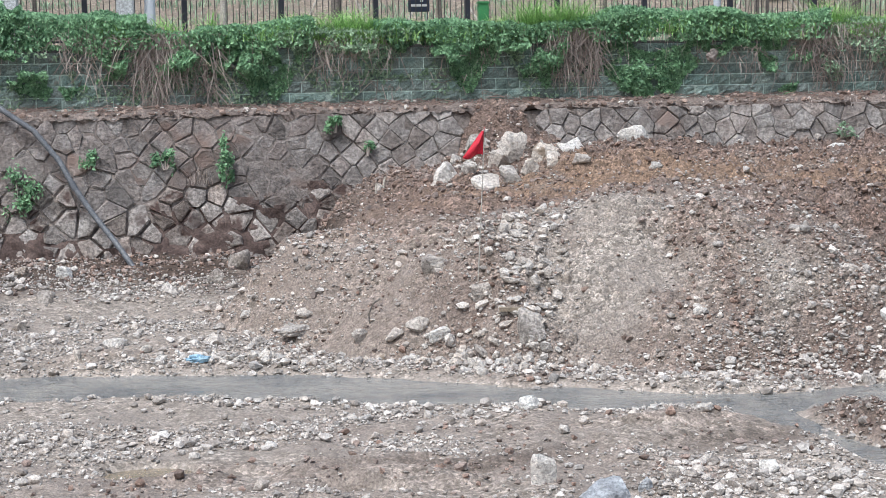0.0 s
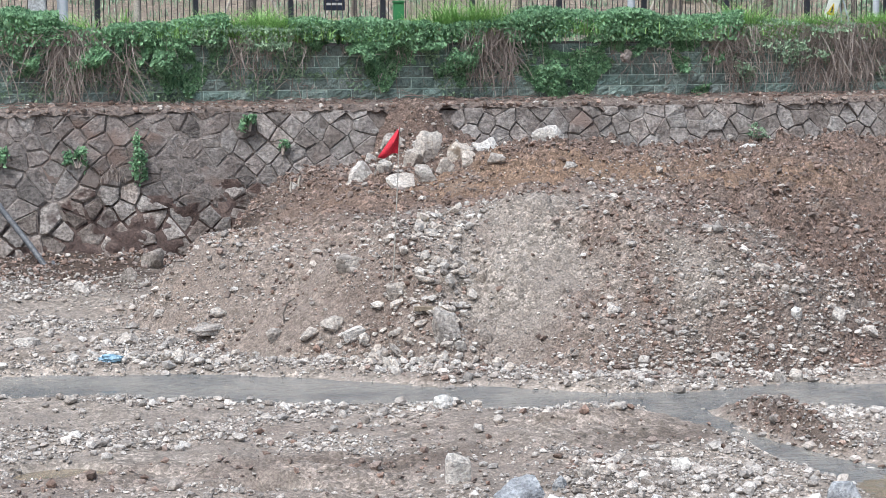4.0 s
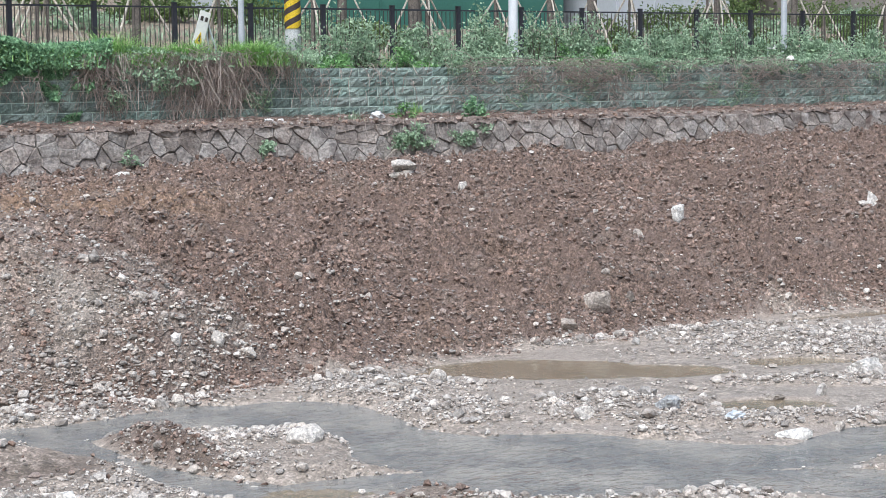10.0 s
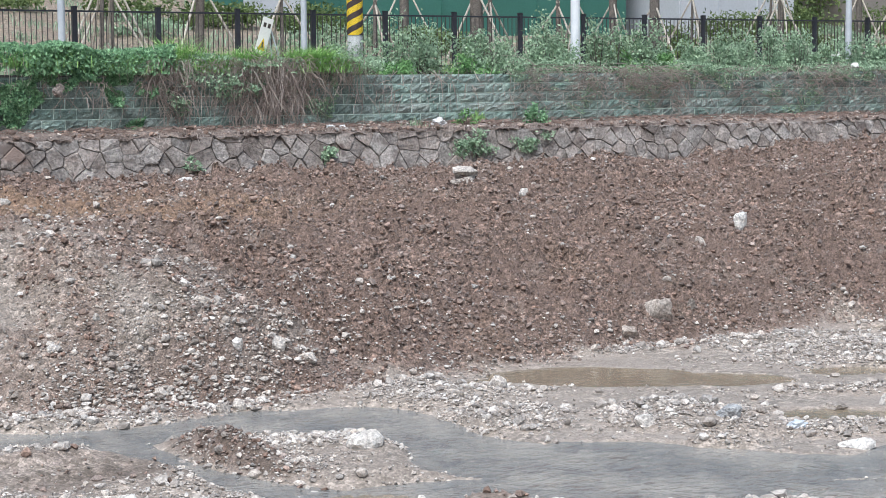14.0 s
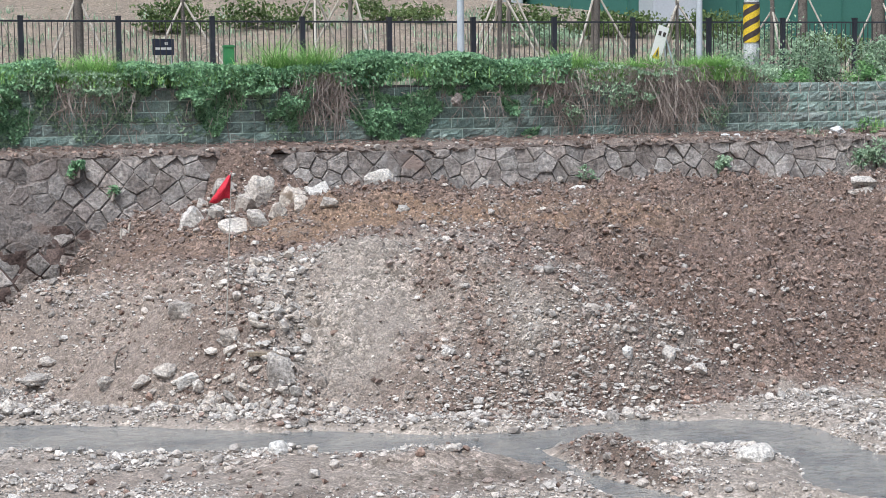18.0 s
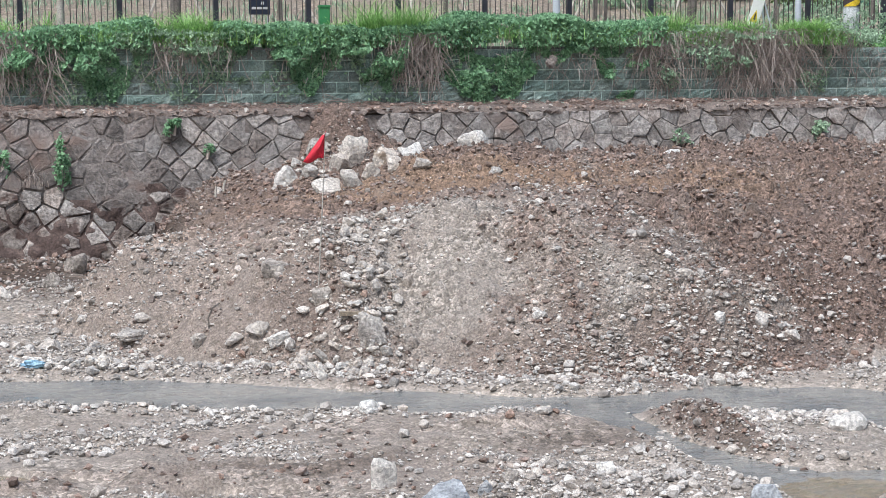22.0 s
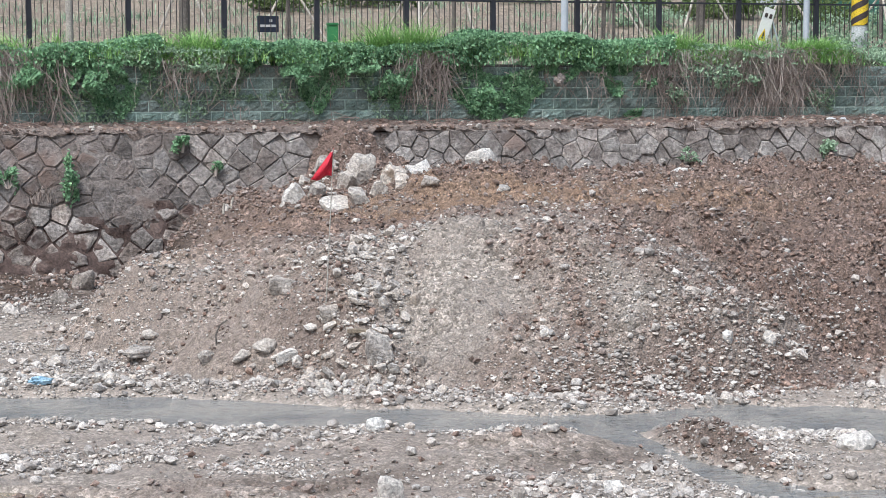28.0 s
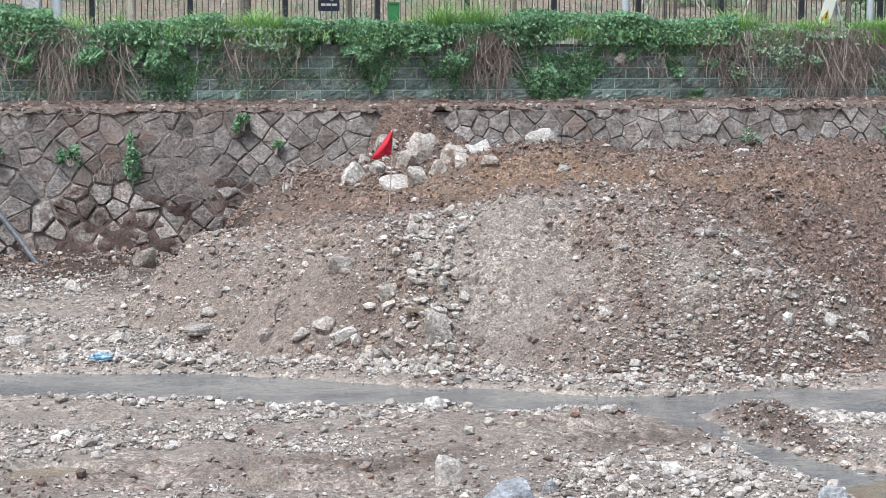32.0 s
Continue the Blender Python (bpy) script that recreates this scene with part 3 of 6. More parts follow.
def tube_data(points, radii, sides=8):
    pts = [Vector(p) for p in points]
    verts, faces = [], []
    for i, p in enumerate(pts):
        way = (pts[min(i + 1, len(pts) - 1)] - pts[max(i - 1, 0)]).normalized()
        a = way.orthogonal().normalized() if i == 0 else (a - way * a.dot(way)).normalized()
        b = way.cross(a)
        r = radii[i] if hasattr(radii, "__len__") else radii
        verts += [tuple(p + (a * math.cos(2 * math.pi * k / sides) + b * math.sin(2 * math.pi * k / sides)) * r) for k in range(sides)]
    for i in range(len(pts) - 1):
        faces += [(i * sides + k, i * sides + (k + 1) % sides, (i + 1) * sides + (k + 1) % sides, (i + 1) * sides + k) for k in range(sides)]
    faces += [tuple(range(sides))[::-1], tuple((len(pts) - 1) * sides + k for k in range(sides))]
    return verts, faces


def tube(name, points, radii, material, parent=None, sides=8, label=""):
    v, f = tube_data(points, radii, sides)
    return put(name, mesh_of(name, v, f, material, True), parent, None, label)


def ground_z(x, y):
    return float(height(x, y))


# ---- ground ----
def spaced(edges):
    out = []
    for a, b, s in edges:
        out.append(np.arange(a, b - 1e-6, s))
    return np.concatenate(out + [[edges[-1][1]]])


def build_ground():
    gx = spaced([(-160, -16, 12), (-16, -4, 0.6), (-4, 12, 0.046), (12, 30, 0.052), (30, 44, 0.075), (44, 60, 1.0), (60, 180, 12)])
    gy = spaced([(-160, -4, 12), (-4, 8, 0.5), (8, 10, 0.1), (10, 19.5, 0.06), (19.5, 26, 0.04), (26, 31.44, 0.048), (31.44, 31.68, 0.08), (31.68, 31.76, 0.04), (31.76, 32.64, 0.11), (32.64, 32.76, 0.04), (32.76, 40, 0.6), (40, 60, 1.0), (60, 180, 12)])
    X, Y = np.meshgrid(gx, gy)
    Z = height(X, Y)
    nx, ny = len(gx), len(gy)
    verts = np.stack([X.ravel(), Y.ravel(), Z.ravel()], 1)
    i = np.arange((ny - 1) * (nx - 1))
    a = (i // (nx - 1)) * nx + i % (nx - 1)
    faces = np.stack([a, a + 1, a + nx + 1, a + nx], 1)
    me = bpy.data.meshes.new("ground")
    me.vertices.add(len(verts))
    me.vertices.foreach_set("co", verts.ravel())
    me.loops.add(faces.size)
    me.loops.foreach_set("vertex_index", faces.ravel())
    me.polygons.add(len(faces))
    me.polygons.foreach_set("loop_start", np.arange(0, faces.size, 4))
    me.update(calc_edges=True)
    me.polygons.foreach_set("use_smooth", np.ones(len(faces), bool))
    zone = zones(X.ravel(), Y.ravel(), Z.ravel())
    for key, rows in (("zone", zone[:3]), ("cover", zone[3:])):
        at = me.color_attributes.new(key, "FLOAT_COLOR", "POINT")
        at.data.foreach_set("color", np.concatenate([rows.T, np.ones((len(verts), 1))], 1).ravel())
    me.materials.append(EARTH)
    return tagged(put("ground", me), "river bed of sand and gravel with a bank of dumped brown earth", "ground", kind="structure")


build_ground()

# ---- stream ----
def build_water():
    """The water lies only where channels and pools are cut; it runs in small waves in the channels and is still in the pools."""
    cell = 0.09
    gx, gy = np.arange(-16, 42, cell), np.arange(8.5, 24.5, cell)
    X, Y = np.meshgrid(gx, gy)
    depth = -height(X, Y)
    run = np.zeros(X.shape)
    for line in (STREAM, BRANCH, CROSS):
        d, half = along(line, X, Y)
        run = np.maximum(run, step(0.3, -0.35, d - half))
    wave = 0.045 * np.abs(fbm(X * 0.8 + Y * 0.3, Y * 1.3, 0.6, 3, 0.6)) + 0.012 * fbm(X, Y, 0.2, 2)
    Z = 0.004 + run * (wave - 0.01) + (1 - run) * 0.002 * fbm(X, Y, 0.5, 2)
    wet = depth > -0.035
    use = wet[:-1, :-1] | wet[1:, :-1] | wet[:-1, 1:] | wet[1:, 1:]
    nx = len(gx)
    still = hump(X, Y, 7.75, 14.2, 0.9, 1.3) > 0.35      # the branch ends in a quiet pool
    moving = (run[:-1, :-1] > 0.02) & ~still[:-1, :-1]
    for name, pick, material, label in (("water", use & moving, WATER, "shallow rippled grey stream running over gravel"), ("pool_water", use & ~moving, POOL, "still brown pools between the gravel bars")):
        a = (np.arange(len(gy) - 1)[:, None] * nx + np.arange(nx - 1)[None])[pick]
        faces = np.stack([a, a + 1, a + nx + 1, a + nx], 1)
        used, inverse = np.unique(faces.ravel(), return_inverse=True)
        verts = np.stack([X.ravel(), Y.ravel(), Z.ravel()], 1)[used]
        ob = put(name, mesh_of(name, verts, inverse.reshape(-1, 4), material, True))
        ob.visible_shadow = False
        tagged(ob, label, "water", kind="structure")


build_water()

# ---- lower wall of rough stones set on edge ----
WALL_X0, WALL_X1 = -9.0, 52.0


def wall_y(z):
    return WALL_Y - (WALL_TOP - z) * BATTER


def prism(name, profile, x0, x1, material, cuts=1):
    n = len(profile)
    xs = np.linspace(x0, x1, cuts + 1)
    verts = [(x, y, z) for x in xs for y, z in profile]
    faces = [(c * n + k, c * n + (k + 1) % n, (c + 1) * n + (k + 1) % n, (c + 1) * n + k) for c in range(cuts) for k in range(n)]
    faces += [tuple(range(n))[::-1], tuple(cuts * n + k for k in range(n))]
    return mesh_of(name, verts, faces, material)


lower_wall = put("wall_lower", prism("wall_lower", [(wall_y(-0.4) + 0.01, -0.4), (WALL_Y + 0.6, -0.4), (WALL_Y + 0.6, WALL_TOP - 0.03), (WALL_Y + 0.01, WALL_TOP - 0.03)], WALL_X0, WALL_X1, MORTAR, 60))
tagged(lower_wall, "battered river wall of rough grey stones in earthy mortar", "wall", kind="structure")

# ---- upper wall of green split blocks ----
upper_wall = put("wall_upper", prism("wall_upper", [(BLOCK_Y - 0.006, 2.9), (BLOCK_Y + 0.3, 2.9), (BLOCK_Y + 0.3, BLOCK_TOP - 0.01), (BLOCK_Y - 0.006, BLOCK_TOP - 0.01)], WALL_X0, WALL_X1, JOINT, 1))
tagged(upper_wall, "low retaining wall of green split concrete blocks with pale joints", "wall", kind="structure")
road = put("road", prism("road", [(33.6, 4.1), (36.2, 4.1), (36.2, 4.262), (33.6, 4.262)], -60, 120, ASPHALT, 1))
tagged(road, "grey asphalt street behind the retaining wall", "road", kind="structure")


# ---- street side: fence, poles, signs ----
def fence_points():
    pts, x, y = [], 0.722, 36.753
    for n in range(0, 28):
        pts.append((x, y))
        h = 0.0404 - 0.00748 * (min(n, 24) - 10)
        x, y = x + 2 * math.cos(h), y + 2 * math.sin(h)
    x, y = 0.722, 36.753
    for n in range(-1, -6, -1):
        h = 0.0404 - 0.00748 * (n - 10)
        x, y = x - 2 * math.cos(h), y - 2 * math.sin(h)
        pts.insert(0, (x, y))
    return pts


FENCE = fence_points()
FENCE_TOP, FENCE_FOOT = 5.68, 4.28


def build_fence():
    bm = box((0.105, 0.105, FENCE_TOP - FENCE_FOOT + 0.1), (0, 0, (FENCE_TOP + FENCE_FOOT) / 2), 0.006)
    post_me = bpy.data.meshes.new("post")
    bm.to_mesh(post_me), bm.free()
    post_me.materials.append(IRON)
    bm = box((0.125, 0.125, 0.03), (0, 0, FENCE_TOP + 0.065), 0.01)
    cap_me = bpy.data.meshes.new("post_cap")
    bm.to_mesh(cap_me), bm.free()
    cap_me.materials.append(IRON)
    bm = box((2.0, 0.035, 0.04), (1.0, 0, 0), 0.005)
    rail_me = bpy.data.meshes.new("rail")
    bm.to_mesh(rail_me), bm.free()
    rail_me.materials.append(IRON)
    bm = box((0.016, 0.016, FENCE_TOP - FENCE_FOOT - 0.12), (0, 0, (FENCE_TOP + FENCE_FOOT) / 2), 0.0)
    picket_me = bpy.data.meshes.new("picket")
    bm.to_mesh(picket_me), bm.free()
    picket_me.materials.append(PICKET)
    for (ax, ay), (bx, by) in zip(FENCE, FENCE[1:]):
        panel = new("fence")
        panel.matrix_basis = pose(ax, ay, 0, 0, 0, math.degrees(math.atan2(by - ay, bx - ax)))
        tagged(panel, "dark blue steel fence panel with thin vertical pickets", "fence", "street fence panels")
        post = put("post", post_me, panel)
        put("post_cap", cap_me, post)
        for z in (FENCE_TOP - 0.03, FENCE_FOOT + 0.14):
            put("rail", rail_me, panel, (0, 0, z))
        for k in range(1, 16):
            put("picket", picket_me, panel, (0.125 * k, 0, 0))


build_fence()


def round_pole(name, x, y, top, r0, r1, material, label, category="pole", foot=4.1):
    ob = new(name)
    ob.location = (x, y, foot)
    tagged(ob, label, category)
    tube("shaft", [(0, 0, 0), (0, 0, (top - foot) / 2), (0, 0, top - foot)], [r0, (r0 + r1) / 2, r1], material, ob, 20)
    return ob


def stripe_sleeve(parent, r, z0, z1, bands):
    """A warning sleeve with slanting bands, each band a piece of its own."""
    n, m = 28, bands * 2
    for b in range(-2, m):
        verts, faces = [], []
        for k in range(n + 1):
            t = 2 * math.pi * k / n
            rise = (z1 - z0) / m * (2.0 * k / n) * 2
            lo, hi = z0 + (z1 - z0) * b / m + rise - (z1 - z0) * 2 / m, z0 + (z1 - z0) * (b + 1) / m + rise - (z1 - z0) * 2 / m
            lo, hi = min(max(lo, z0), z1), min(max(hi, z0), z1)
            for z in (lo, hi):
                verts.append((r * math.cos(t), r * math.sin(t), z))
        for k in range(n):
            i = 2 * k
            if verts[i + 1][2] - verts[i][2] > 1e-4 or verts[i + 3][2] - verts[i + 2][2] > 1e-4:
                faces.append((i, i + 2, i + 3, i + 1))
        if faces:
            put("band", mesh_of("band", verts, faces, YELLOW if b % 2 else BLACK, True), parent)


pole = round_pole("utility_pole", 17.35, 33.6, 13.0, 0.165, 0.13, CONCRETE, "concrete utility pole with a yellow and black warning sleeve")
stripe_sleeve(pole, 0.172, 5.05 - 4.1, 5.84 - 4.1, 3)
tube("sleeve_rim", [(0, 0, 1.76), (0, 0, 1.78)], 0.174, BLACK, pole, 24)
pole = round_pole("utility_pole", 40.9, 36.0, 13.0, 0.17, 0.13, WHITE_POLE, "pale utility pole with a short yellow and black warning sleeve")
stripe_sleeve(pole, 0.176, 5.35 - 4.1, 5.95 - 4.1, 2)
round_pole("street_lamp_pole", 12.14, 37.2, 11.0, 0.085, 0.06, STEEL, "grey galvanised street lamp pole beside the fence", "street lamp")
round_pole("street_lamp_pole", 0.03, 35.5, 11.0, 0.11, 0.08, WHITE_POLE, "white painted street pole standing in the creeper", "street lamp")
round_pole("street_lamp_pole", 18.08, 37.6, 11.0, 0.075, 0.055, STEEL, "slim grey street pole in front of the fence", "street lamp")
round_pole("street_lamp_pole", 23.12, 33.8, 11.0, 0.115, 0.085, WHITE_POLE, "white painted street pole at the wall edge", "street lamp")
round_pole("street_lamp_pole", 40.97, 33.8, 11.0, 0.115, 0.085, WHITE_POLE, "white painted street pole rising behind the leafy bush", "street lamp")
round_pole("street_lamp_pole", 34.42, 37.0, 11.0, 0.09, 0.07, STEEL, "slim grey street pole near the fence", "street lamp")
portal = new("concrete_portal")
portal.location = (-0.54, 35.3, 4.1)
tagged(portal, "grey concrete portal frame with a wide lintel behind the creeper", "concrete frame")
part("lintel", box((2.6, 0.4, 0.55), (-1.02, 0, 1.7), 0.03), CONCRETE, portal)
part("pier", box((0.34, 0.38, 1.7), (0.1, 0, 0.6), 0.03), CONCRETE, portal)
part("pier", box((0.34, 0.38, 1.7), (-2.1, 0, 0.6), 0.03), CONCRETE, portal)
round_pole("timber_post", 1.5, 36.4, 6.2, 0.07, 0.065, TIMBER, "slim weathered timber post by the fence", "post")

# folding caution sign
board = new("caution_sign")
board.matrix_basis = pose(14.93, 33.3, 4.42, 0, 0, 0)
tagged(board, "white folding caution sign with a yellow warning triangle", "sign")
LEAN = Matrix.Rotation(radians(17), 4, "Y")
part("front_board", box((0.24, 0.025, 1.0), (0, 0, 0.5), 0.006, None), WHITE, board).matrix_basis = LEAN
part("back_leg", box((0.03, 0.02, 1.0), (0, 0, 0.5), 0.004), STEEL, board).matrix_basis = pose(0.58, 0.05, 0, 0, -17, 0)
part("back_leg", box((0.03, 0.02, 1.0), (0, 0, 0.5), 0.004), STEEL, board).matrix_basis = pose(0.40, 0.07, 0, 0, -7, 0)


def flat_shape(name, corners, material, parent, thick=0.004):
    bm = bmesh.new()
    f = bm.faces.new([bm.verts.new((x, 0, z)) for x, z in corners])
    g = bmesh.ops.extrude_face_region(bm, geom=[f])
    bmesh.ops.translate(bm, verts=[v for v in g["geom"] if isinstance(v, bmesh.types.BMVert)], vec=(0, thick, 0))
    bmesh.ops.recalc_face_normals(bm, faces=bm.faces[:])
    return part(name, bm, material, parent)


for nm, corners, mat in (("triangle", [(-0.09, 0.32), (0.09, 0.32), (0.0, 0.58)], YELLOW), ("mark", [(-0.022, 0.37), (0.022, 0.37), (0.012, 0.50), (-0.012, 0.50)], BLACK),
                         ("text_bar", [(-0.08, 0.80), (-0.02, 0.80), (-0.02, 0.89), (-0.08, 0.89)], BLACK), ("text_bar", [(0.02, 0.80), (0.08, 0.80), (0.08, 0.89), (0.02, 0.89)], BLACK),
                         ("text_bar", [(-0.09, 0.10), (-0.01, 0.10), (-0.01, 0.21), (-0.09, 0.21)], NAVY), ("text_bar", [(0.02, 0.10), (0.09, 0.10), (0.09, 0.21), (0.02, 0.21)], NAVY)):
    ob = flat_shape(nm, corners, mat, board)
    ob.matrix_basis = LEAN @ Matrix.Translation((0, -0.022 if nm == "mark" else -0.018, 0))

# small navy board on the fence
sign = new("fence_board")
sign.matrix_basis = pose(5.65, 37.42, 5.0, 0, 0, 5)
tagged(sign, "small navy notice board with white marks fixed to the fence", "sign")
part("panel", box((0.46, 0.02, 0.34), (0, 0, 0.12), 0.008), NAVY, sign)
part("frame_leg", box((0.02, 0.02, 0.8), (-0.18, 0.015, -0.3), 0.003), STEEL, sign)
part("frame_leg", box((0.02, 0.02, 0.8), (0.18, 0.015, -0.3), 0.003), STEEL, sign)
for x0, x1, z0, z1 in ((-0.17, 0.17, 0.06, 0.11), (0.03, 0.09, 0.16, 0.22)):
    flat_shape("white_mark", [(x0, z0), (x1, z0), (x1, z1), (x0, z1)], WHITE, sign).location = (0, -0.016, 0)

# green cabinet post in the creeper
cab = new("green_marker_post")
cab.location = (6.21, 33.05, 4.15)
tagged(cab, "green painted marker post with a sloped cap in the creeper", "post")
part("body", box((0.19, 0.19, 0.85), (0, 0, 0.42), 0.012), GREEN_BOX, cab)
part("cap", box((0.22, 0.22, 0.05), (0, 0, 0.865), 0.015), GREEN_BOX, cab, "paler green cap")

# far buildings
def building(name, x0, x1, y0, y1, z0, z1, material, label, ribs):
    ob = new(name)
    ob.location = (x0, y0, z0)
    tagged(ob, label, "building")
    part("wall", box((x1 - x0, y1 - y0, z1 - z0), ((x1 - x0) / 2, (y1 - y0) / 2, (z1 - z0) / 2), 0.05), material, ob)
    part("roof", box((x1 - x0 + 0.6, y1 - y0 + 0.6, 0.3), ((x1 - x0) / 2, (y1 - y0) / 2, z1 - z0 + 0.15), 0.05), WHITE_WALL, ob)
    part("plinth", box((x1 - x0 + 0.1, 0.2, 0.5), ((x1 - x0) / 2, -0.08, 0.2), 0.02), CONCRETE, ob)
    for k in range(1, ribs):
        part("panel_joint", box((0.06, 0.05, z1 - z0 - 0.4), ((x1 - x0) * k / ribs, -0.02, (z1 - z0) / 2 + 0.1), 0.01), material, ob)
    return ob


building("green_hall", 23.8, 43.6, 60, 74, 4.9, 12, TEAL_WALL, "teal green metal clad hall behind the trees", 9)
building("white_house", 44.8, 50.9, 58, 66, 4.9, 11, WHITE_WALL, "pale blue-white rendered building behind the saplings", 3)
building("white_house", 11, 23.4, 64, 74, 6.0, 13, WHITE_WALL, "pale rendered building behind the slope", 5)
building("white_annexe", 26.4, 28.1, 58.6, 60, 5.2, 12, WHITE_WALL, "narrow pale stair tower against the green hall", 1)
building("ochre_house", 55.0, 58.5, 70, 76, 5.0, 12, TAN_ROCK, "tan brick building glimpsed between trees", 2)
building("grey_house", 66.2, 74.6, 66, 76, 4.9, 12, DULL_WALL, "dull grey-brown building behind the trees", 4)
building("white_house", 73.2, 76.2, 64, 65.8, 4.9, 12, WHITE_WALL, "narrow pale building between grey ones", 2)
building("grey_house", 76.6, 87.0, 65, 74, 4.9, 12, GREY_WALL, "long grey building behind the tree props", 6)
building("white_house", 87.2, 90.6, 63, 72, 4.9, 12, WHITE_WALL, "white gable-end building far down the street", 1)
building("blue_house", 90.8, 93.2, 63, 72, 4.9, 12, BLUE_WALL, "narrow blue painted building far down the street", 1)


# ---- loose rocks ----
def ico(sub):
    bm = bmesh.new()
    bmesh.ops.create_icosphere(bm, subdivisions=sub, radius=1.0)
    v = np.array([tuple(q.co) for q in bm.verts])
    f = np.array([[q.index for q in p.verts] for p in bm.faces])
    bm.free()
    return v, f


def rock_shape(seed, sub, angular, squash=(1, 1, 1)):
    """A stone of about unit radius: a ball dented by noise and cut by flat planes."""
    r = np.random.default_rng(seed)
    v, f = ico(sub)
    v = v.copy()
    if angular > 0.55:                                   # blocky stones start from a rounded box
        turn = np.linalg.qr(r.normal(size=(3, 3)) * 0.2 + np.eye(3))[0]
        u = v / (np.abs(v) ** 5).sum(1, keepdims=True) ** 0.2
        v = u @ turn.T * 0.82
    for _ in range(int(4 + 5 * angular)):
        nrm = r.normal(size=3)
        nrm /= np.linalg.norm(nrm)
        lim = r.uniform(0.42, 0.8) if angular > 0.3 else r.uniform(0.7, 0.92)
        over = np.clip(v @ nrm - lim, 0, None)
        v -= over[:, None] * nrm * (0.97 if angular > 0.3 else 0.6)
    amp = 0.10 if sub > 1 else 0.16
    for k in range(3):
        w = r.normal(size=(3, 3)) * (1.6 * 2 ** k)
        v *= 1 + (amp / 2 ** k) * np.sin(v @ w + r.uniform(0, 6, 3)).mean(1, keepdims=True)
    if sub > 2:
        for k in range(9):
            w = r.normal(size=(3, 3)) * (3.5 + 2.2 * k)
            v *= 1 + (0.075 / (1 + 0.7 * k)) * np.sin(v @ w + r.uniform(0, 6, 3)).mean(1, keepdims=True)
    return v * np.array(squash), f


def rock_mesh(seed, sub, angular, material, squash=(1, 1, 1), smooth=True):
    v, f = rock_shape(seed, sub, angular, squash)
    return mesh_of("stone", v, f, material, smooth)


def random_turns(n, r):
    q = r.normal(size=(n, 4))
    q /= np.linalg.norm(q, axis=1, keepdims=True)
    w, x, y, z = q.T
    return np.stack([1 - 2 * (y * y + z * z), 2 * (x * y - z * w), 2 * (x * z + y * w), 2 * (x * y + z * w), 1 - 2 * (x * x + z * z), 2 * (y * z - x * w),
                     2 * (x * z - y * w), 2 * (y * z + x * w), 1 - 2 * (x * x + y * y)], 1).reshape(n, 3, 3)


def joined(name, verts, faces, material, smooth):
    me = bpy.data.meshes.new(name)
    me.vertices.add(len(verts))
    me.vertices.foreach_set("co", np.ascontiguousarray(verts, dtype=np.float32).ravel())
    k = faces.shape[1]
    me.loops.add(faces.size)
    me.loops.foreach_set("vertex_index", faces.astype(np.int32).ravel())
    me.polygons.add(len(faces))
    me.polygons.foreach_set("loop_start", np.arange(0, faces.size, k, dtype=np.int32))
    me.update(calc_edges=True)
    me.polygons.foreach_set("use_smooth", np.full(len(faces), smooth))
    me.materials.append(material)
    return me


def scatter(name, shapes, at, size, squash, r, material, smooth):
    """Many stones as one mesh: shapes in turn, each turned, scaled and set at its place."""
    allv, allf, base = [], [], 0
    for k, (v, f) in enumerate(shapes):
        p, s, q = at[k::len(shapes)], size[k::len(shapes)], squash[k::len(shapes)]
        m = random_turns(len(p), r)
        u = np.einsum("nij,vj->nvi", m, v) * s[:, None, None]
        u[:, :, 2] *= q[:, None]
        u += p[:, None, :]
        allv.append(u.reshape(-1, 3))
        allf.append((f[None] + (np.arange(len(p)) * len(v))[:, None, None]).reshape(-1, 3) + base)
        base += len(p) * len(v)
    return joined(name, np.concatenate(allv), np.concatenate(allf), material, smooth)


def sample(n, r, y0=10.5, y1=31.2):
    """Places spread evenly over the part of the river bed that faces the near bank."""
    y = np.sqrt(r.uniform(y0 ** 2, y1 ** 2, n))
    x = y * r.uniform(-0.14, 1.52, n)
    return x, y


def cover_at(x, y):
    z = height(x, y)
    soil, ochre, grey, damp, turf, soaked = zones(x, y, z)
    brown = np.clip(soil + 0.8 * ochre, 0, 1) * (1 - grey)
    return z, brown, grey, damp, soaked


def spill(x, y):
    """Streaks where stones have rolled out of the gravel mound."""
    out = 0.0
    for cx, cy, a, b, turn in ((5.5, 23.9, 0.7, 0.5, -0.3), (4.25, 24.0, 0.35, 0.9, 0.0), (4.35, 23.0, 0.35, 0.45, 0.2), (7.75, 22.3, 0.9, 0.3, -0.8), (7.4, 23.5, 0.7, 0.25, -0.1), (9.6, 21.9, 1.5, 0.45, 0.1), (8.3, 21.9, 0.8, 0.4, 0.0), (5.0, 21.9, 0.8, 0.25, -0.4)):
        out = np.maximum(out, hump(x, y, cx, cy, a, b, turn))
    return out * np.clip(0.75 + 1.6 * fbm(x + 11, y, 0.5, 3), 0.1, 1)


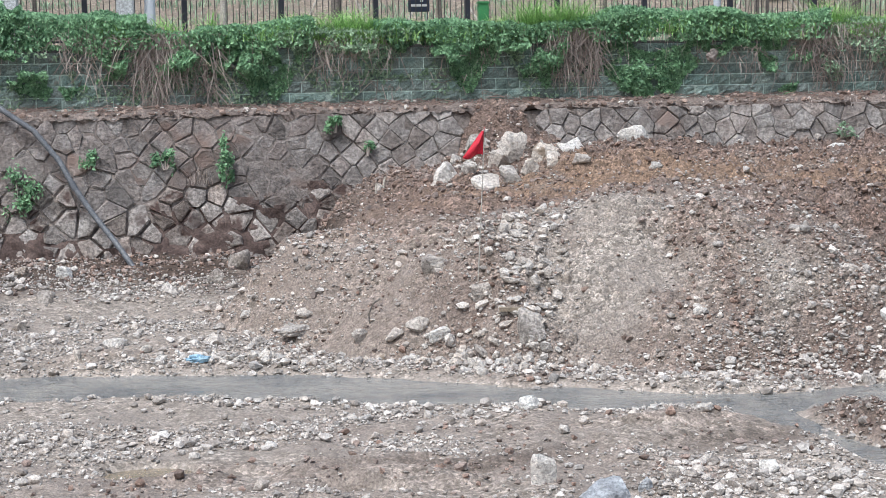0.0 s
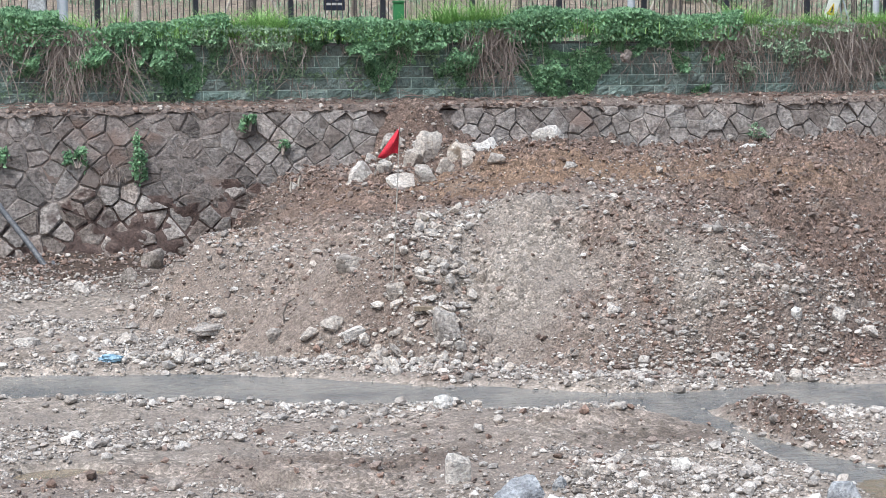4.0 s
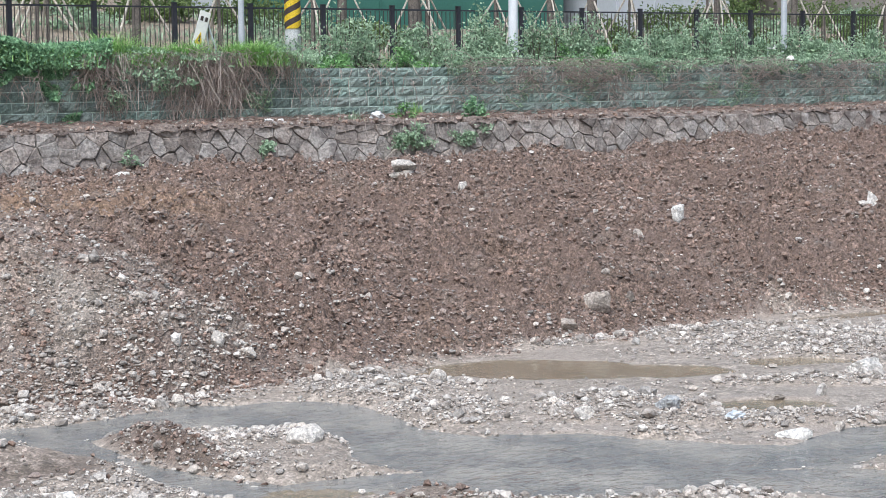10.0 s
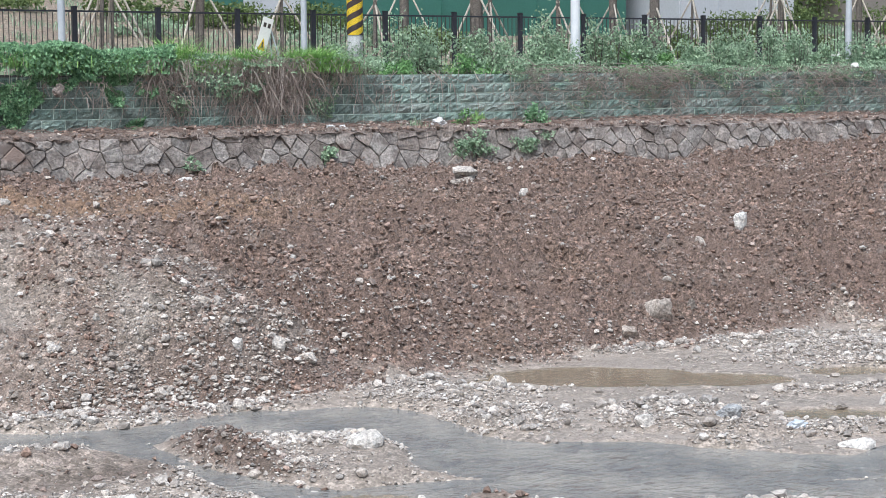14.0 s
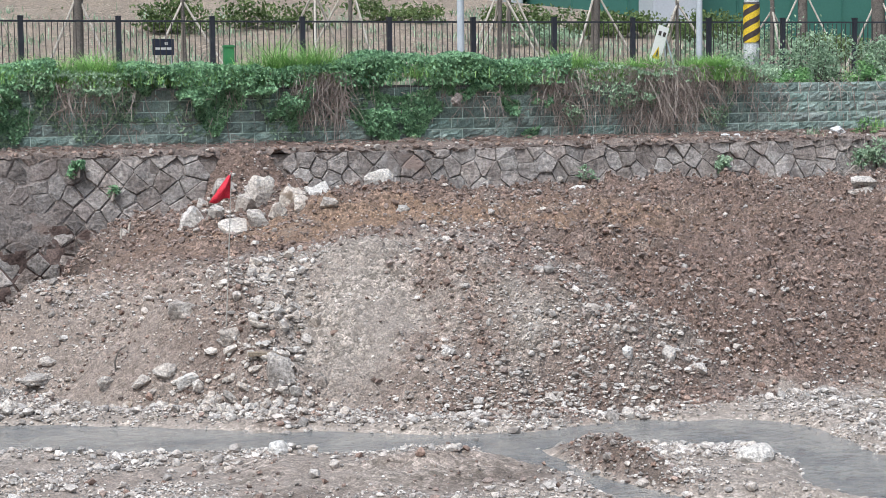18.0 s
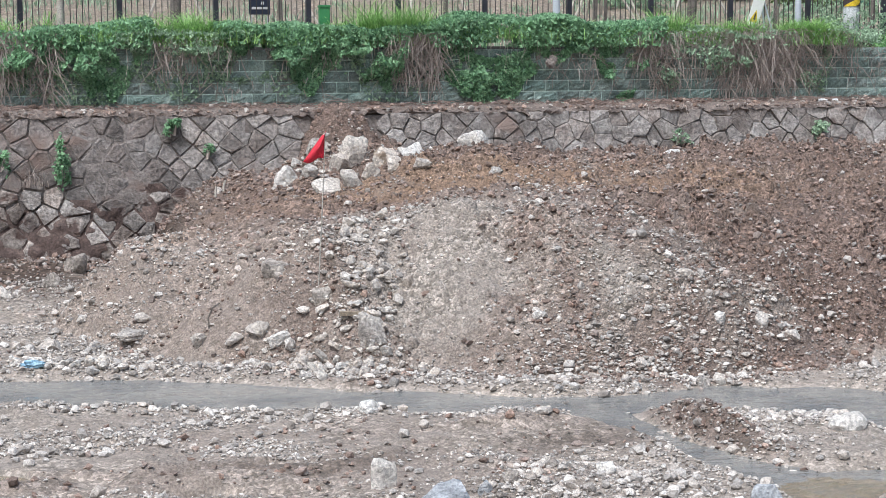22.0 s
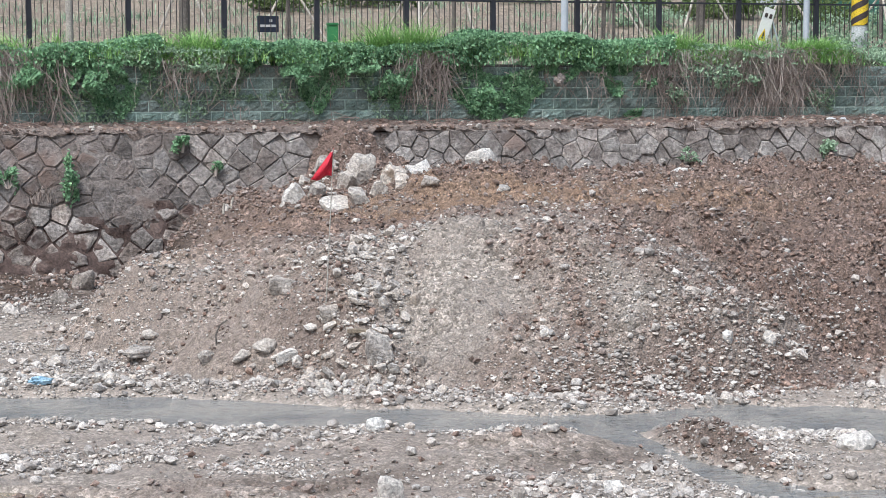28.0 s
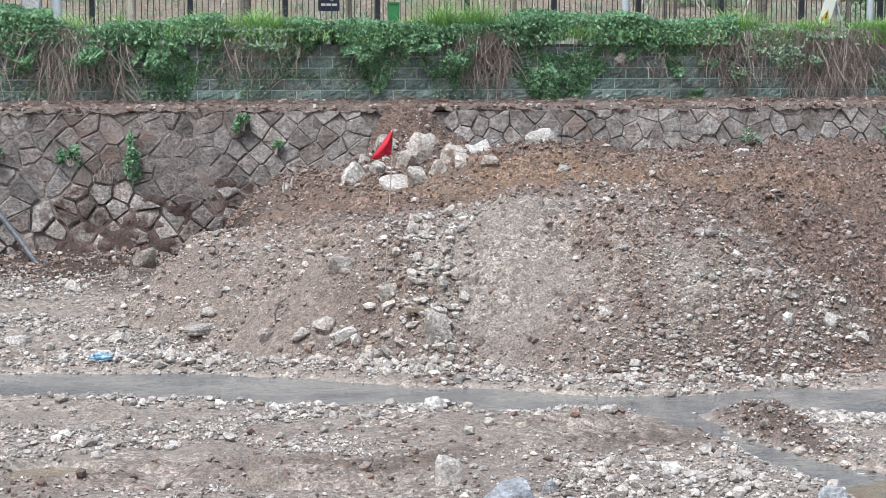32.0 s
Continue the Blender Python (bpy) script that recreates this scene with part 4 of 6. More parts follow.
def gravel_density(x, y, z, brown, grey, soaked, seed, flat):
    """Share of places that carry a stone: banks of gravel, bare sand and mud between them."""
    clump = np.clip(0.38 + 3.0 * fbm(x + seed, y * 1.5 + seed, 1.5, 4), 0.03, 1)
    bare = np.clip(0.6 + 1.9 * fbm(x + 31, y * 1.8, 1.9, 3), 0, 1) * step(19.4, 18.4, y) * step(7.5, 6, x)
    bed = np.clip((1 - brown) * (1 - grey), 0, 1) * clump * (1 - 0.95 * bare) * (1 - 0.92 * smooth_mud(x, y)) * (1 - 0.85 * hump(x, y, 8.75, 16.5, 0.85, 0.75)) * np.where(z < -0.02, 0.06, 1.0) * np.where(inside_fill(x, y) > 0.3, 0.5, 1.0) * (1 - wet_flat(x, y) * (0.93 - 0.93 * shingle(x, y))) * (1 - 0.75 * step(28.4, 29.8, y) * step(4.6, 2.6, x))
    shore = 0.9 * hump(x, y, 7.6, 20.85, 1.9, 0.42, -0.12) + 0.7 * hump(x, y, 9.0, 17.6, 0.8, 0.4, -0.3) + 1.0 * hump(x, y, 4.2, 22.3, 0.9, 0.6, -0.3) + 0.7 * hump(x, y, 4.6, 23.4, 0.7, 0.7) + 0.4 * hump(x, y, 5.4, 15.1, 1.5, 0.8) + 1.3 * wet_flat(x, y) * shingle(x, y) * np.clip(0.8 + 1.5 * fbm(x + seed, y, 0.6, 3), 0, 1) + 0.55 * hump(x, y, 9.8, 21.9, 2.4, 0.8, 0.15) + 0.7 * hump(x, y, 6.3, 30.3, 1.3, 0.6)
    toe = 0.4 * np.exp(-(inside_fill(x, y) / 0.45) ** 2) * step(8.0, 10.0, x) * np.clip(0.5 + 2 * fbm(x, y, 0.6, 3), 0, 1) * np.where(z < 0.02, 0.3, 1)
    return np.clip(toe + 1.4 * bed + 1.25 * shore * np.where(z < -0.02, 0.05, 1) + grey * np.clip(0.12 + 1.9 * fbm(x + 5, y, 0.9, 4), 0.05, 0.8) * (1 - 0.9 * hump(x, y, 5.65, 22.55, 0.7, 0.55)) + 0.5 * spill(x, y) + flat * brown * np.clip(0.6 + 2 * fbm(x, y, 1.0, 3), 0.1, 1.4), 0, 1)


SMALL = [rock_shape(100 + k, 1, 0.6, (1.2, 0.95, 0.8)) for k in range(9)]


def lump(seed, jag):
    r = np.random.default_rng(seed)
    v = np.array([(0, 0, -1), (0.72, -0.53, -0.45), (-0.28, -0.85, -0.45), (-0.89, 0, -0.45), (-0.28, 0.85, -0.45), (0.72, 0.53, -0.45),
                  (0.28, -0.85, 0.45), (-0.72, -0.53, 0.45), (-0.72, 0.53, 0.45), (0.28, 0.85, 0.45), (0.89, 0, 0.45), (0, 0, 1)])
    f = np.array([(0, 1, 2), (1, 0, 5), (0, 2, 3), (0, 3, 4), (0, 4, 5), (1, 5, 10), (2, 1, 6), (3, 2, 7), (4, 3, 8), (5, 4, 9),
                  (1, 10, 6), (2, 6, 7), (3, 7, 8), (4, 8, 9), (5, 9, 10), (6, 10, 11), (7, 6, 11), (8, 7, 11), (9, 8, 11), (10, 9, 11)])
    return v * (1 + jag * r.uniform(-1, 1, (12, 1))) * r.uniform(0.75, 1.15, (1, 3)), f


CLUMP = [lump(320 + k, 0.42) for k in range(8)]


def lay(name, shapes, n, lo, hi, power, flat, squash, material, smooth, seed, label, category, sink=0.17, clod=False):
    r = np.random.default_rng(seed)
    x, y = sample(n, r)
    z, brown, grey, damp, soaked = cover_at(x, y)
    if clod:
        keep = r.random(n) < np.clip(brown * 1.1 + 0.06 * grey + 0.6 * damp, 0, 1) * np.where(z < 0.08, 0.3, 1) * np.where((x < 4.2) & (y > 23) & (y < 29), 0.45, 1) * (1 - 0.85 * hump(x, y, 8.0, 27.3, 5.0, 2.0)) * np.where((x < 7.2) & (y < 20), 0.35, 1) * np.clip(0.75 + 1.2 * fbm(x, y, 1.0, 3), 0.2, 1)
    else:
        keep = r.random(n) < gravel_density(x, y, z, brown, grey, soaked, seed * 0.37, flat)
    x, y, z = x[keep], y[keep], z[keep]
    s = lo + (hi - lo) * r.random(len(x)) ** power
    q = r.uniform(squash[0], squash[1], len(x))
    at = np.stack([x, y, z + s * q * (1 - 2 * sink)], 1)
    ob = put(name, scatter(name, shapes, at, s, q, r, material, smooth))
    tagged(ob, label, category, kind="stuff")


def chip(seed):
    """A small eight-sided crumb."""
    r = np.random.default_rng(seed)
    v = np.array([(1, 0, 0), (-1, 0, 0), (0, 1, 0), (0, -1, 0), (0, 0, 1), (0, 0, -1)]) * r.uniform(0.6, 1.25, (6, 1)) + r.uniform(-0.2, 0.2, (6, 3))
    f = np.array([(0, 2, 4), (2, 1, 4), (1, 3, 4), (3, 0, 4), (2, 0, 5), (1, 2, 5), (3, 1, 5), (0, 3, 5)])
    return v, f


lay("gravel", [chip(360 + k) for k in range(10)], 330000, 0.009, 0.034, 2.0, 0.05, (0.5, 0.9), PEBBLE, False, 21, "pale grey and beige river gravel strewn over sand", "gravel")
lay("pebbles", [lump(340 + k, 0.34) for k in range(14)], 50000, 0.018, 0.075, 3.6, 0.04, (0.5, 0.9), PEBBLE, False, 22, "rounded pale pebbles in banks along the stream", "pebbles")
lay("soil_crumbs", [chip(400 + k) for k in range(8)], 170000, 0.010, 0.05, 1.9, 0, (0.6, 1.0), CLOD, False, 23, "dark brown crumbs of loose earth", "soil", 0.2, clod=True)
lay("soil_clods", CLUMP, 42000, 0.016, 0.06, 2.8, 0, (0.6, 1.0), CLOD, False, 24, "dark brown clods of loose earth", "soil", 0.25, clod=True)


def stone_heap(name, spots, n, lo, hi, seed, label):
    """Pale stones lying thick in a few places."""
    r = np.random.default_rng(seed)
    at = []
    for cx, cy, a, b, turn, share in spots:
        u, v = r.normal(size=int(n * share)) * a, r.normal(size=int(n * share)) * b
        at.append(np.stack([cx + u * math.cos(turn) - v * math.sin(turn), cy + u * math.sin(turn) + v * math.cos(turn)], 1))
    at = np.concatenate(at)
    z = height(at[:, 0], at[:, 1])
    at, z = at[z > -0.03], z[z > -0.03]
    s = lo + (hi - lo) * r.random(len(at)) ** 2
    q = r.uniform(0.45, 0.8, len(at))
    if len(at) < 300:                                    # few enough to lift one by one
        heap = new(name)
        heap.location = (spots[0][0], spots[0][1], ground_z(spots[0][0], spots[0][1]))
        tagged(heap, label, "stones")
        meshes = [mesh_of("stone", v, f, PALE_ROCK) for v, f in SMALL]
        for k in range(len(at)):
            turn = Matrix(random_turns(1, r)[0].tolist()).to_4x4()
            put("stone", meshes[k % len(meshes)], heap, Matrix.Translation(Vector((at[k, 0], at[k, 1], z[k] + s[k] * q[k] * 0.65)) - heap.location) @ Matrix.Diagonal((s[k], s[k], s[k] * q[k], 1)) @ turn)
        return
    tagged(put(name, scatter(name, SMALL, np.stack([at[:, 0], at[:, 1], z + s * q * 0.45], 1), s, q, r, PEBBLE, False)), label, "stones", kind="stuff")


stone_heap("stone_heap", ((4.15, 22.35, 0.55, 0.28, -0.5, 0.4), (4.7, 23.0, 0.3, 0.35, 0.3, 0.2), (5.0, 23.9, 0.3, 0.3, 0.0, 0.15), (1.2, 23.3, 1.0, 0.22, -0.1, 0.25)), 298, 0.045, 0.125, 61, "heap of pale broken stones at the foot of the mound")
stone_heap("shore_pebbles", ((7.7, 20.85, 1.0, 0.22, -0.1, 0.5), (9.6, 21.3, 0.8, 0.3, 0.3, 0.2), (8.9, 17.7, 0.5, 0.2, -0.4, 0.3)), 1500, 0.018, 0.06, 62, "whitish pebbles washed up along the stream")


# rocks that stand out: x, y, width, height
def rocks(spots, material, name, label, category, group, angular, seed):
    for k, (x, y, wide, high) in enumerate(spots):
        if material in (STONE, TAN_ROCK) and y < 25:     # the lower bank carries smaller stones
            wide, high = 0.8 * wide, 0.8 * high
        me = rock_mesh(seed + k, 4 if wide > 0.45 else 3, angular, material, (1, 1, 1), False)
        v = np.array([tuple(q.co) for q in me.vertices])
        span = v.max(0) - v.min(0)
        deep = wide * (0.55 + 0.35 * ((k * 37) % 10) / 10)
        ob = put(name, me)
        ob.matrix_basis = pose(x, y + deep * 0.3, ground_z(x, y + deep * 0.2) + high * 0.24, 0, 0, 0) @ Matrix.Diagonal((wide / span[0], deep / span[1], high * 1.5 / span[2], 1))
        tagged(ob, label, category, group)


rocks(((4.74, 28.82, 0.48, 0.38), (5.26, 27.54, 0.46, 0.27), (5.99, 29.44, 0.56, 0.46), (5.7, 28.02, 0.41, 0.28), (6, 28.1, 0.33, 0.27), (6.45, 29, 0.45, 0.36), (6.55, 28.5, 0.31, 0.2), (5.13, 28.78, 0.33, 0.24), (5.76, 29.32, 0.34, 0.27), (5.3, 30.7, 0.29, 0.21),),
      PALE_ROCK, "broken_rock", "pale broken rock fallen from the stone wall", "rock", "broken_rocks by the river", 0.9, 900)
rocks(((8.45, 30.55, 0.62, 0.46), (7.46, 31, 0.42, 0.25), (7.02, 29.52, 0.41, 0.25), (3.67, 23, 0.3, 0.16), (9.14, 21.08, 0.17, 0.14), (0.56, 31, 0.44, 0.32), (-1.49, 29.22, 0.29, 0.18), (5.6, 15.58, 0.18, 0.11), (4.17, 13.98, 0.45, 0.14), (5.5, 13.78, 0.29, 0.1), (6.52, 13.52, 0.31, 0.11), (4.91, 14.3, 0.21, 0.16), (12.03, 30.06, 0.3, 0.1), (20.2, 24.32, 0.32, 0.24), (24.85, 24.16, 0.32, 0.26), (26.23, 22.42, 0.18, 0.15), (17.5, 17.02, 0.54, 0.19), (13.79, 14.5, 0.38, 0.11), (12.37, 16.56, 0.25, 0.14),),
      WHITE_ROCK, "white_boulder", "smooth whitish boulder lying on the ground", "rock", "white_boulders by the river", 0.6, 950)
rocks(((4.15, 19.54, 0.26, 0.15), (8.87, 16.92, 0.42, 0.18)), WHITE_ROCK, "white_boulder", "smooth white boulder standing in the shallow stream", "rock", "white_boulders by the river", 0.25, 985)
rocks(((3.45, 15.6, 0.25, 0.31),), PALE_ROCK, "upright_stone", "pale pinkish block standing on end in the mud", "rock", "", 0.8, 993)
rocks(((17.6, 14.4, 0.21, 0.14), (26.7, 19.76, 0.54, 0.15), (17.12, 26.64, 0.18, 0.15),),
      WHITE_ROCK, "white_boulder", "smooth whitish boulder lying on the ground", "rock", "white_boulders by the river", 0.6, 1000)
rocks(((16.84, 22.26, 0.56, 0.36), (5.66, 30.82, 0.45, 0.32), (6.86, 28.06, 0.33, 0.15), (3.73, 23.68, 0.45, 0.27), (5.41, 22.92, 0.27, 0.21), (4.79, 22.24, 0.46, 0.44), (10.53, 21.72, 0.28, 0.23), (1.33, 29.52, 0.38, 0.31), (1.86, 24.4, 0.65, 0.14), (-2.16, 29.18, 0.25, 0.16), (4.52, 15.12, 0.18, 0.15), (7.99, 13.38, 0.2, 0.16), (8.56, 20.28, 0.24, 0.15), (17.54, 22.36, 0.2, 0.17), (16.01, 21.86, 0.45, 0.21), (27.06, 21.64, 0.59, 0.26), (28.68, 22.16, 0.33, 0.27), (15.22, 16.4, 0.32, 0.09),),
      TAN_ROCK, "tan_rock", "rough tan rock half sunk in earth", "rock", "tan_rocks by the river", 0.75, 1050)
rocks(((4.23, 23, 0.35, 0.23), (5.27, 22.18, 0.25, 0.2), (3.12, 23.32, 0.34, 0.16), (3.45, 23.2, 0.42, 0.21), (7.97, 27.46, 0.26, 0.14), (8.11, 22.88, 0.17, 0.09), (5.16, 23.16, 0.34, 0.15), (9.79, 21.22, 0.23, 0.19), (10.2, 21.18, 0.27, 0.16), (7.5, 21.9, 0.13, 0.11), (8.92, 21.72, 0.29, 0.11), (5.28, 22.22, 0.23, 0.19), (6.85, 21.66, 0.23, 0.14), (0.92, 28.34, 0.28, 0.23), (-1.7, 27.3, 0.27, 0.22), (-1.96, 25.58, 0.23, 0.16), (-0.6, 24.46, 0.47, 0.13), (0.78, 24.26, 0.4, 0.17), (1.32, 24.18, 0.33, 0.13), (2.67, 23.6, 0.29, 0.23),),
      STONE, "river_stone", "rounded grey-beige river stone", "stone", "river_stones by the river", 0.5, 1100)
rocks(((0.17, 27.66, 0.24, 0.19), (2.02, 24.6, 0.36, 0.12), (3.73, 29.58, 0.13, 0.1), (5.73, 17.92, 0.3, 0.08), (3.92, 14.16, 0.45, 0.16), (5.08, 14.14, 0.29, 0.11), (7.96, 14.24, 0.19, 0.11), (16.51, 27.48, 0.58, 0.17), (9.75, 16.9, 0.45, 0.12), (12.2, 19.6, 0.31, 0.2), (11.2, 19.02, 0.33, 0.14), (8.82, 20.34, 0.22, 0.15), (18.84, 23.74, 0.26, 0.21), (24.61, 24.2, 0.3, 0.12), (25.55, 22.1, 0.24, 0.2), (15.75, 16.12, 0.23, 0.19), (13.31, 17.14, 0.33, 0.15), (14.08, 15.12, 0.28, 0.09),),
      STONE, "river_stone", "rounded grey-beige river stone", "stone", "river_stones by the river", 0.5, 1150)
rocks(((14.51, 14.58, 0.19, 0.16), (26.16, 20.12, 0.3, 0.15), (25.89, 20.62, 0.26, 0.16), (16.43, 27.5, 0.54, 0.16),),
      STONE, "river_stone", "rounded grey-beige river stone", "stone", "river_stones by the river", 0.5, 1200)
rocks(((4.23, 14.94, 0.16, 0.13), (3.85, 14.84, 0.48, 0.17), (3.61, 14.6, 0.5, 0.12), (6.68, 14.26, 0.37, 0.19), (13.49, 16.4, 0.32, 0.15), (20.81, 16.82, 0.49, 0.1),),
      GREY_ROCK, "grey_slab", "blue-grey angular slab of rock", "rock", "grey_slabs by the river", 0.95, 1250)

# further single stones, spread over banks and bank of earth
STONES = [rock_mesh(1500 + k, 2, 0.45 + 0.06 * k, STONE, (1.1, 0.9, 0.68), False) for k in range(8)]
rs = np.random.default_rng(44)
sx, sy = sample(5200, rs)
sz, s_brown, s_grey, s_damp, s_soak = cover_at(sx, sy)
s_keep = rs.random(len(sx)) < 0.14 * gravel_density(sx, sy, sz, s_brown, s_grey, s_soak, 8.0, 0.42) + 0.02
kept = 0
for x, y, z in zip(sx[s_keep], sy[s_keep], sz[s_keep]):
    if kept >= 300 or z < -0.06:
        continue
    r = 0.032 + 0.048 * rs.random() ** 2.4
    ob = put("stone", STONES[int(rs.integers(0, 8))])
    ob.matrix_basis = pose(x, y, z + r * 0.28, rs.uniform(-25, 25), rs.uniform(-25, 25), rs.uniform(0, 360)) @ Matrix.Diagonal((r, r, r, 1))
    tagged(ob, "rounded grey-beige stone lying on the river bank", "stone", "loose stones")
    kept += 1


# ---- flags, hose, boards and rubbish ----
def pennant(x, y, z, tall, flag, label, lean_x, lean_y, r=0.009):
    ob = new("marker_flag")
    ob.location = (x, y, z)
    tagged(ob, label, "flag", "red marker flags")
    top = Vector((lean_x, lean_y, tall))
    tube("rod", [(0, 0, -0.25), tuple(top * 0.5 + Vector((0.01, 0, 0))), tuple(top)], [r, r * 0.9, r * 0.7], BAMBOO, ob, 8)
    nx, nz = 7, 6
    verts, faces = [], []
    for b in range(nz + 1):
        for a in range(nx + 1):
            u, v = a / nx, b / nz
            w = flag[0] * u * (1 - v * 0.92)
            base = top - Vector((0, 0, 1)) * flag[1] * (1 - v)
            verts.append((base.x - lean_x * (flag[1] * (1 - v)) / tall - w * flag[2], base.y + 0.035 * math.sin(5 * u + 3 * v), base.z - 0.05 * u + 0.02 * math.sin(7 * u)))
    faces = [(b * (nx + 1) + a, b * (nx + 1) + a + 1, (b + 1) * (nx + 1) + a + 1, (b + 1) * (nx + 1) + a) for b in range(nz) for a in range(nx)]
    cloth = put("flag", mesh_of("flag", verts, faces, RED, True), ob, None, "bright red triangular cloth")
    cloth.modifiers.new("thickness", "SOLIDIFY").thickness = 0.004
    return ob


pennant(4.22, 23.16, ground_z(4.22, 23.16), 2.06, (0.29, 0.36, 1.0), "red triangular pennant on a thin rod stuck in the gravel mound", 0.13, 0.0)
pennant(28.47, 23.6, ground_z(28.47, 23.6), 0.98, (0.27, 0.36, 1.0), "small red pennant on a leaning rod in brown earth", -0.17, 0.0)

hose = new("hose")
hose.location = (-0.3, 30.0, 0.5)
tagged(hose, "thick grey-black flexible drain hose lying down the stone wall", "hose")
HOSE_LINE = [(-7.5, 32.2, 3.35), (-4.2, 31.9, 3.6), (-3.2, 31.6, 3.52), (-2.57, 31.35, 3.27), (-2.01, 31.2, 2.88), (-1.6, 31.05, 2.37), (-1.37, 30.9, 1.94), (-1.05, 30.7, 1.46), (-0.68, 30.4, 0.99), (-0.29, 30.0, 0.45)]
fine_line = []
for a, b in zip(HOSE_LINE, HOSE_LINE[1:]):
    fine_line += [tuple(np.array(a) + (np.array(b) - np.array(a)) * k / 12 - np.array(hose.location)) for k in range(12)]
tube("pipe", fine_line, [0.046 + 0.005 * (k % 2) for k in range(len(fine_line))], HOSE, hose, 12)
tube("coupling", [tuple(np.array((-1.4, 30.91, 2.0)) - np.array(hose.location)), tuple(np.array((-1.34, 30.88, 1.88)) - np.array(hose.location))], 0.058, HOSE, hose, 14, "ribbed coupling collar")
for k in range(7):
    a = k * 0.9
    tube("frayed_strip", [(0.03, 0.1, 0.18), (0.08 + 0.06 * math.cos(a), 0.02, 0.02), (0.14 + 0.12 * math.cos(a), -0.12 + 0.1 * math.sin(a), -0.12)], [0.02, 0.014, 0.006], HOSE, hose, 5)


def long_piece(name, x, y, length, wide, thick, turn, tilt, material, label, category, lift=0.03):
    ob = new(name)
    ob.matrix_basis = pose(x, y, ground_z(x, y) + lift, 0, tilt, turn)
    tagged(ob, label, category)
    bm = box((length, wide, thick), (0, 0, 0))
    bmesh.ops.subdivide_edges(bm, edges=bm.edges[:], cuts=3, use_grid_fill=True)
    for v in bm.verts:
        v.co += Vector((0.0, 0.03 * wide, 0.25 * thick)) * noise.noise(v.co * 9 + Vector((x, y, 0)))
    part("board", bm, material, ob)
    return ob


long_piece("plank", 4.62, 22.5, 0.46, 0.09, 0.05, -6, 2, OLD_WOOD, "short weathered plank sticking out of the mound", "plank", 0.06)
long_piece("driftwood", 11.8, 13.3, 0.62, 0.05, 0.035, -30, 0, BARK, "dark wet stick lying in the shallow stream", "stick", -0.02)
long_piece("driftwood", 14.1, 11.0, 0.5, 0.05, 0.04, -20, 0, BARK, "dark wet stick lying in the shallow stream", "stick", 0.0)
long_piece("driftwood", 6.45, 19.8, 0.34, 0.09, 0.05, -20, -8, BARK, "dark sodden branch caught in the stream", "stick", 0.09)
ob = new("iron_rod")
ob.location = (2.84, 23.74, ground_z(2.84, 23.74))
tagged(ob, "thin bent rusty rod sticking out of the earth", "rod")
tube("bar", [(0, 0, -0.1), (-0.02, 0, 0.12), (0.04, 0, 0.26), (0.14, 0, 0.33)], 0.012, BARK, ob, 6)
for x, y, dx, dz, ln in ((3.8, 29.6, 0.05, 0.18, 0), (3.2, 27.4, -0.1, 0.15, 0), (3.65, 29.4, 0.02, 0.22, 0)):
    ob = new("root")
    ob.location = (x, y, ground_z(x, y))
    tagged(ob, "pale broken root sticking out of the dug earth", "root")
    tube("stalk", [(0, 0, -0.1), (dx * 0.5, 0, dz * 0.6), (dx, 0, dz)], [0.022, 0.02, 0.012], TIMBER, ob, 6)


def crumpled(name, x, y, z, size, material, label, category, seed):
    r = np.random.default_rng(seed)
    v, f = ico(3)
    v = v.copy()
    for k in range(5):
        w = r.normal(size=3) * (1.5 + k)
        v *= 1 + 0.12 * np.sin(v @ w * 1.7 + k)[:, None]
    v *= np.array(size)
    ob = put(name, mesh_of(name, v, f, material, False), None, (x, y, z))
    return tagged(ob, label, category)


crumpled("plastic_film", 0.5, 23.25, ground_z(0.5, 23.25) + 0.02, (0.15, 0.09, 0.06), BLUE_BAG, "pale blue crumpled plastic film on the gravel", "litter", 3)
crumpled("plastic_sheet", 4.05, 14.45, ground_z(4.05, 14.45) + 0.03, (0.10, 0.16, 0.10), CLOTH, "white torn plastic sheet caught on the slab", "litter", 4)
crumpled("plastic_bag", 18.55, 32.15, 3.2, (0.15, 0.12, 0.10), CLOTH, "white plastic bag lying on the ledge", "litter", 5)
crumpled("paper_scrap", 15.95, 32.0, 3.17, (0.09, 0.07, 0.04), CLOTH, "white paper scrap on the ledge", "litter", 6)
crumpled("paper_scrap", 16.25, 32.05, 3.17, (0.07, 0.06, 0.04), CLOTH, "white paper scrap on the ledge", "litter", 7)
crumpled("plastic_film", 13.75, 15.55, ground_z(13.75, 15.55) + 0.02, (0.12, 0.08, 0.05), STEEL, "blue-grey plastic scrap among the pebbles", "litter", 8)
crumpled("plastic_film", 10.42, 32.25, 3.95, (0.10, 0.05, 0.12), MASONRY, "grey rag hanging in the creeper", "litter", 9)
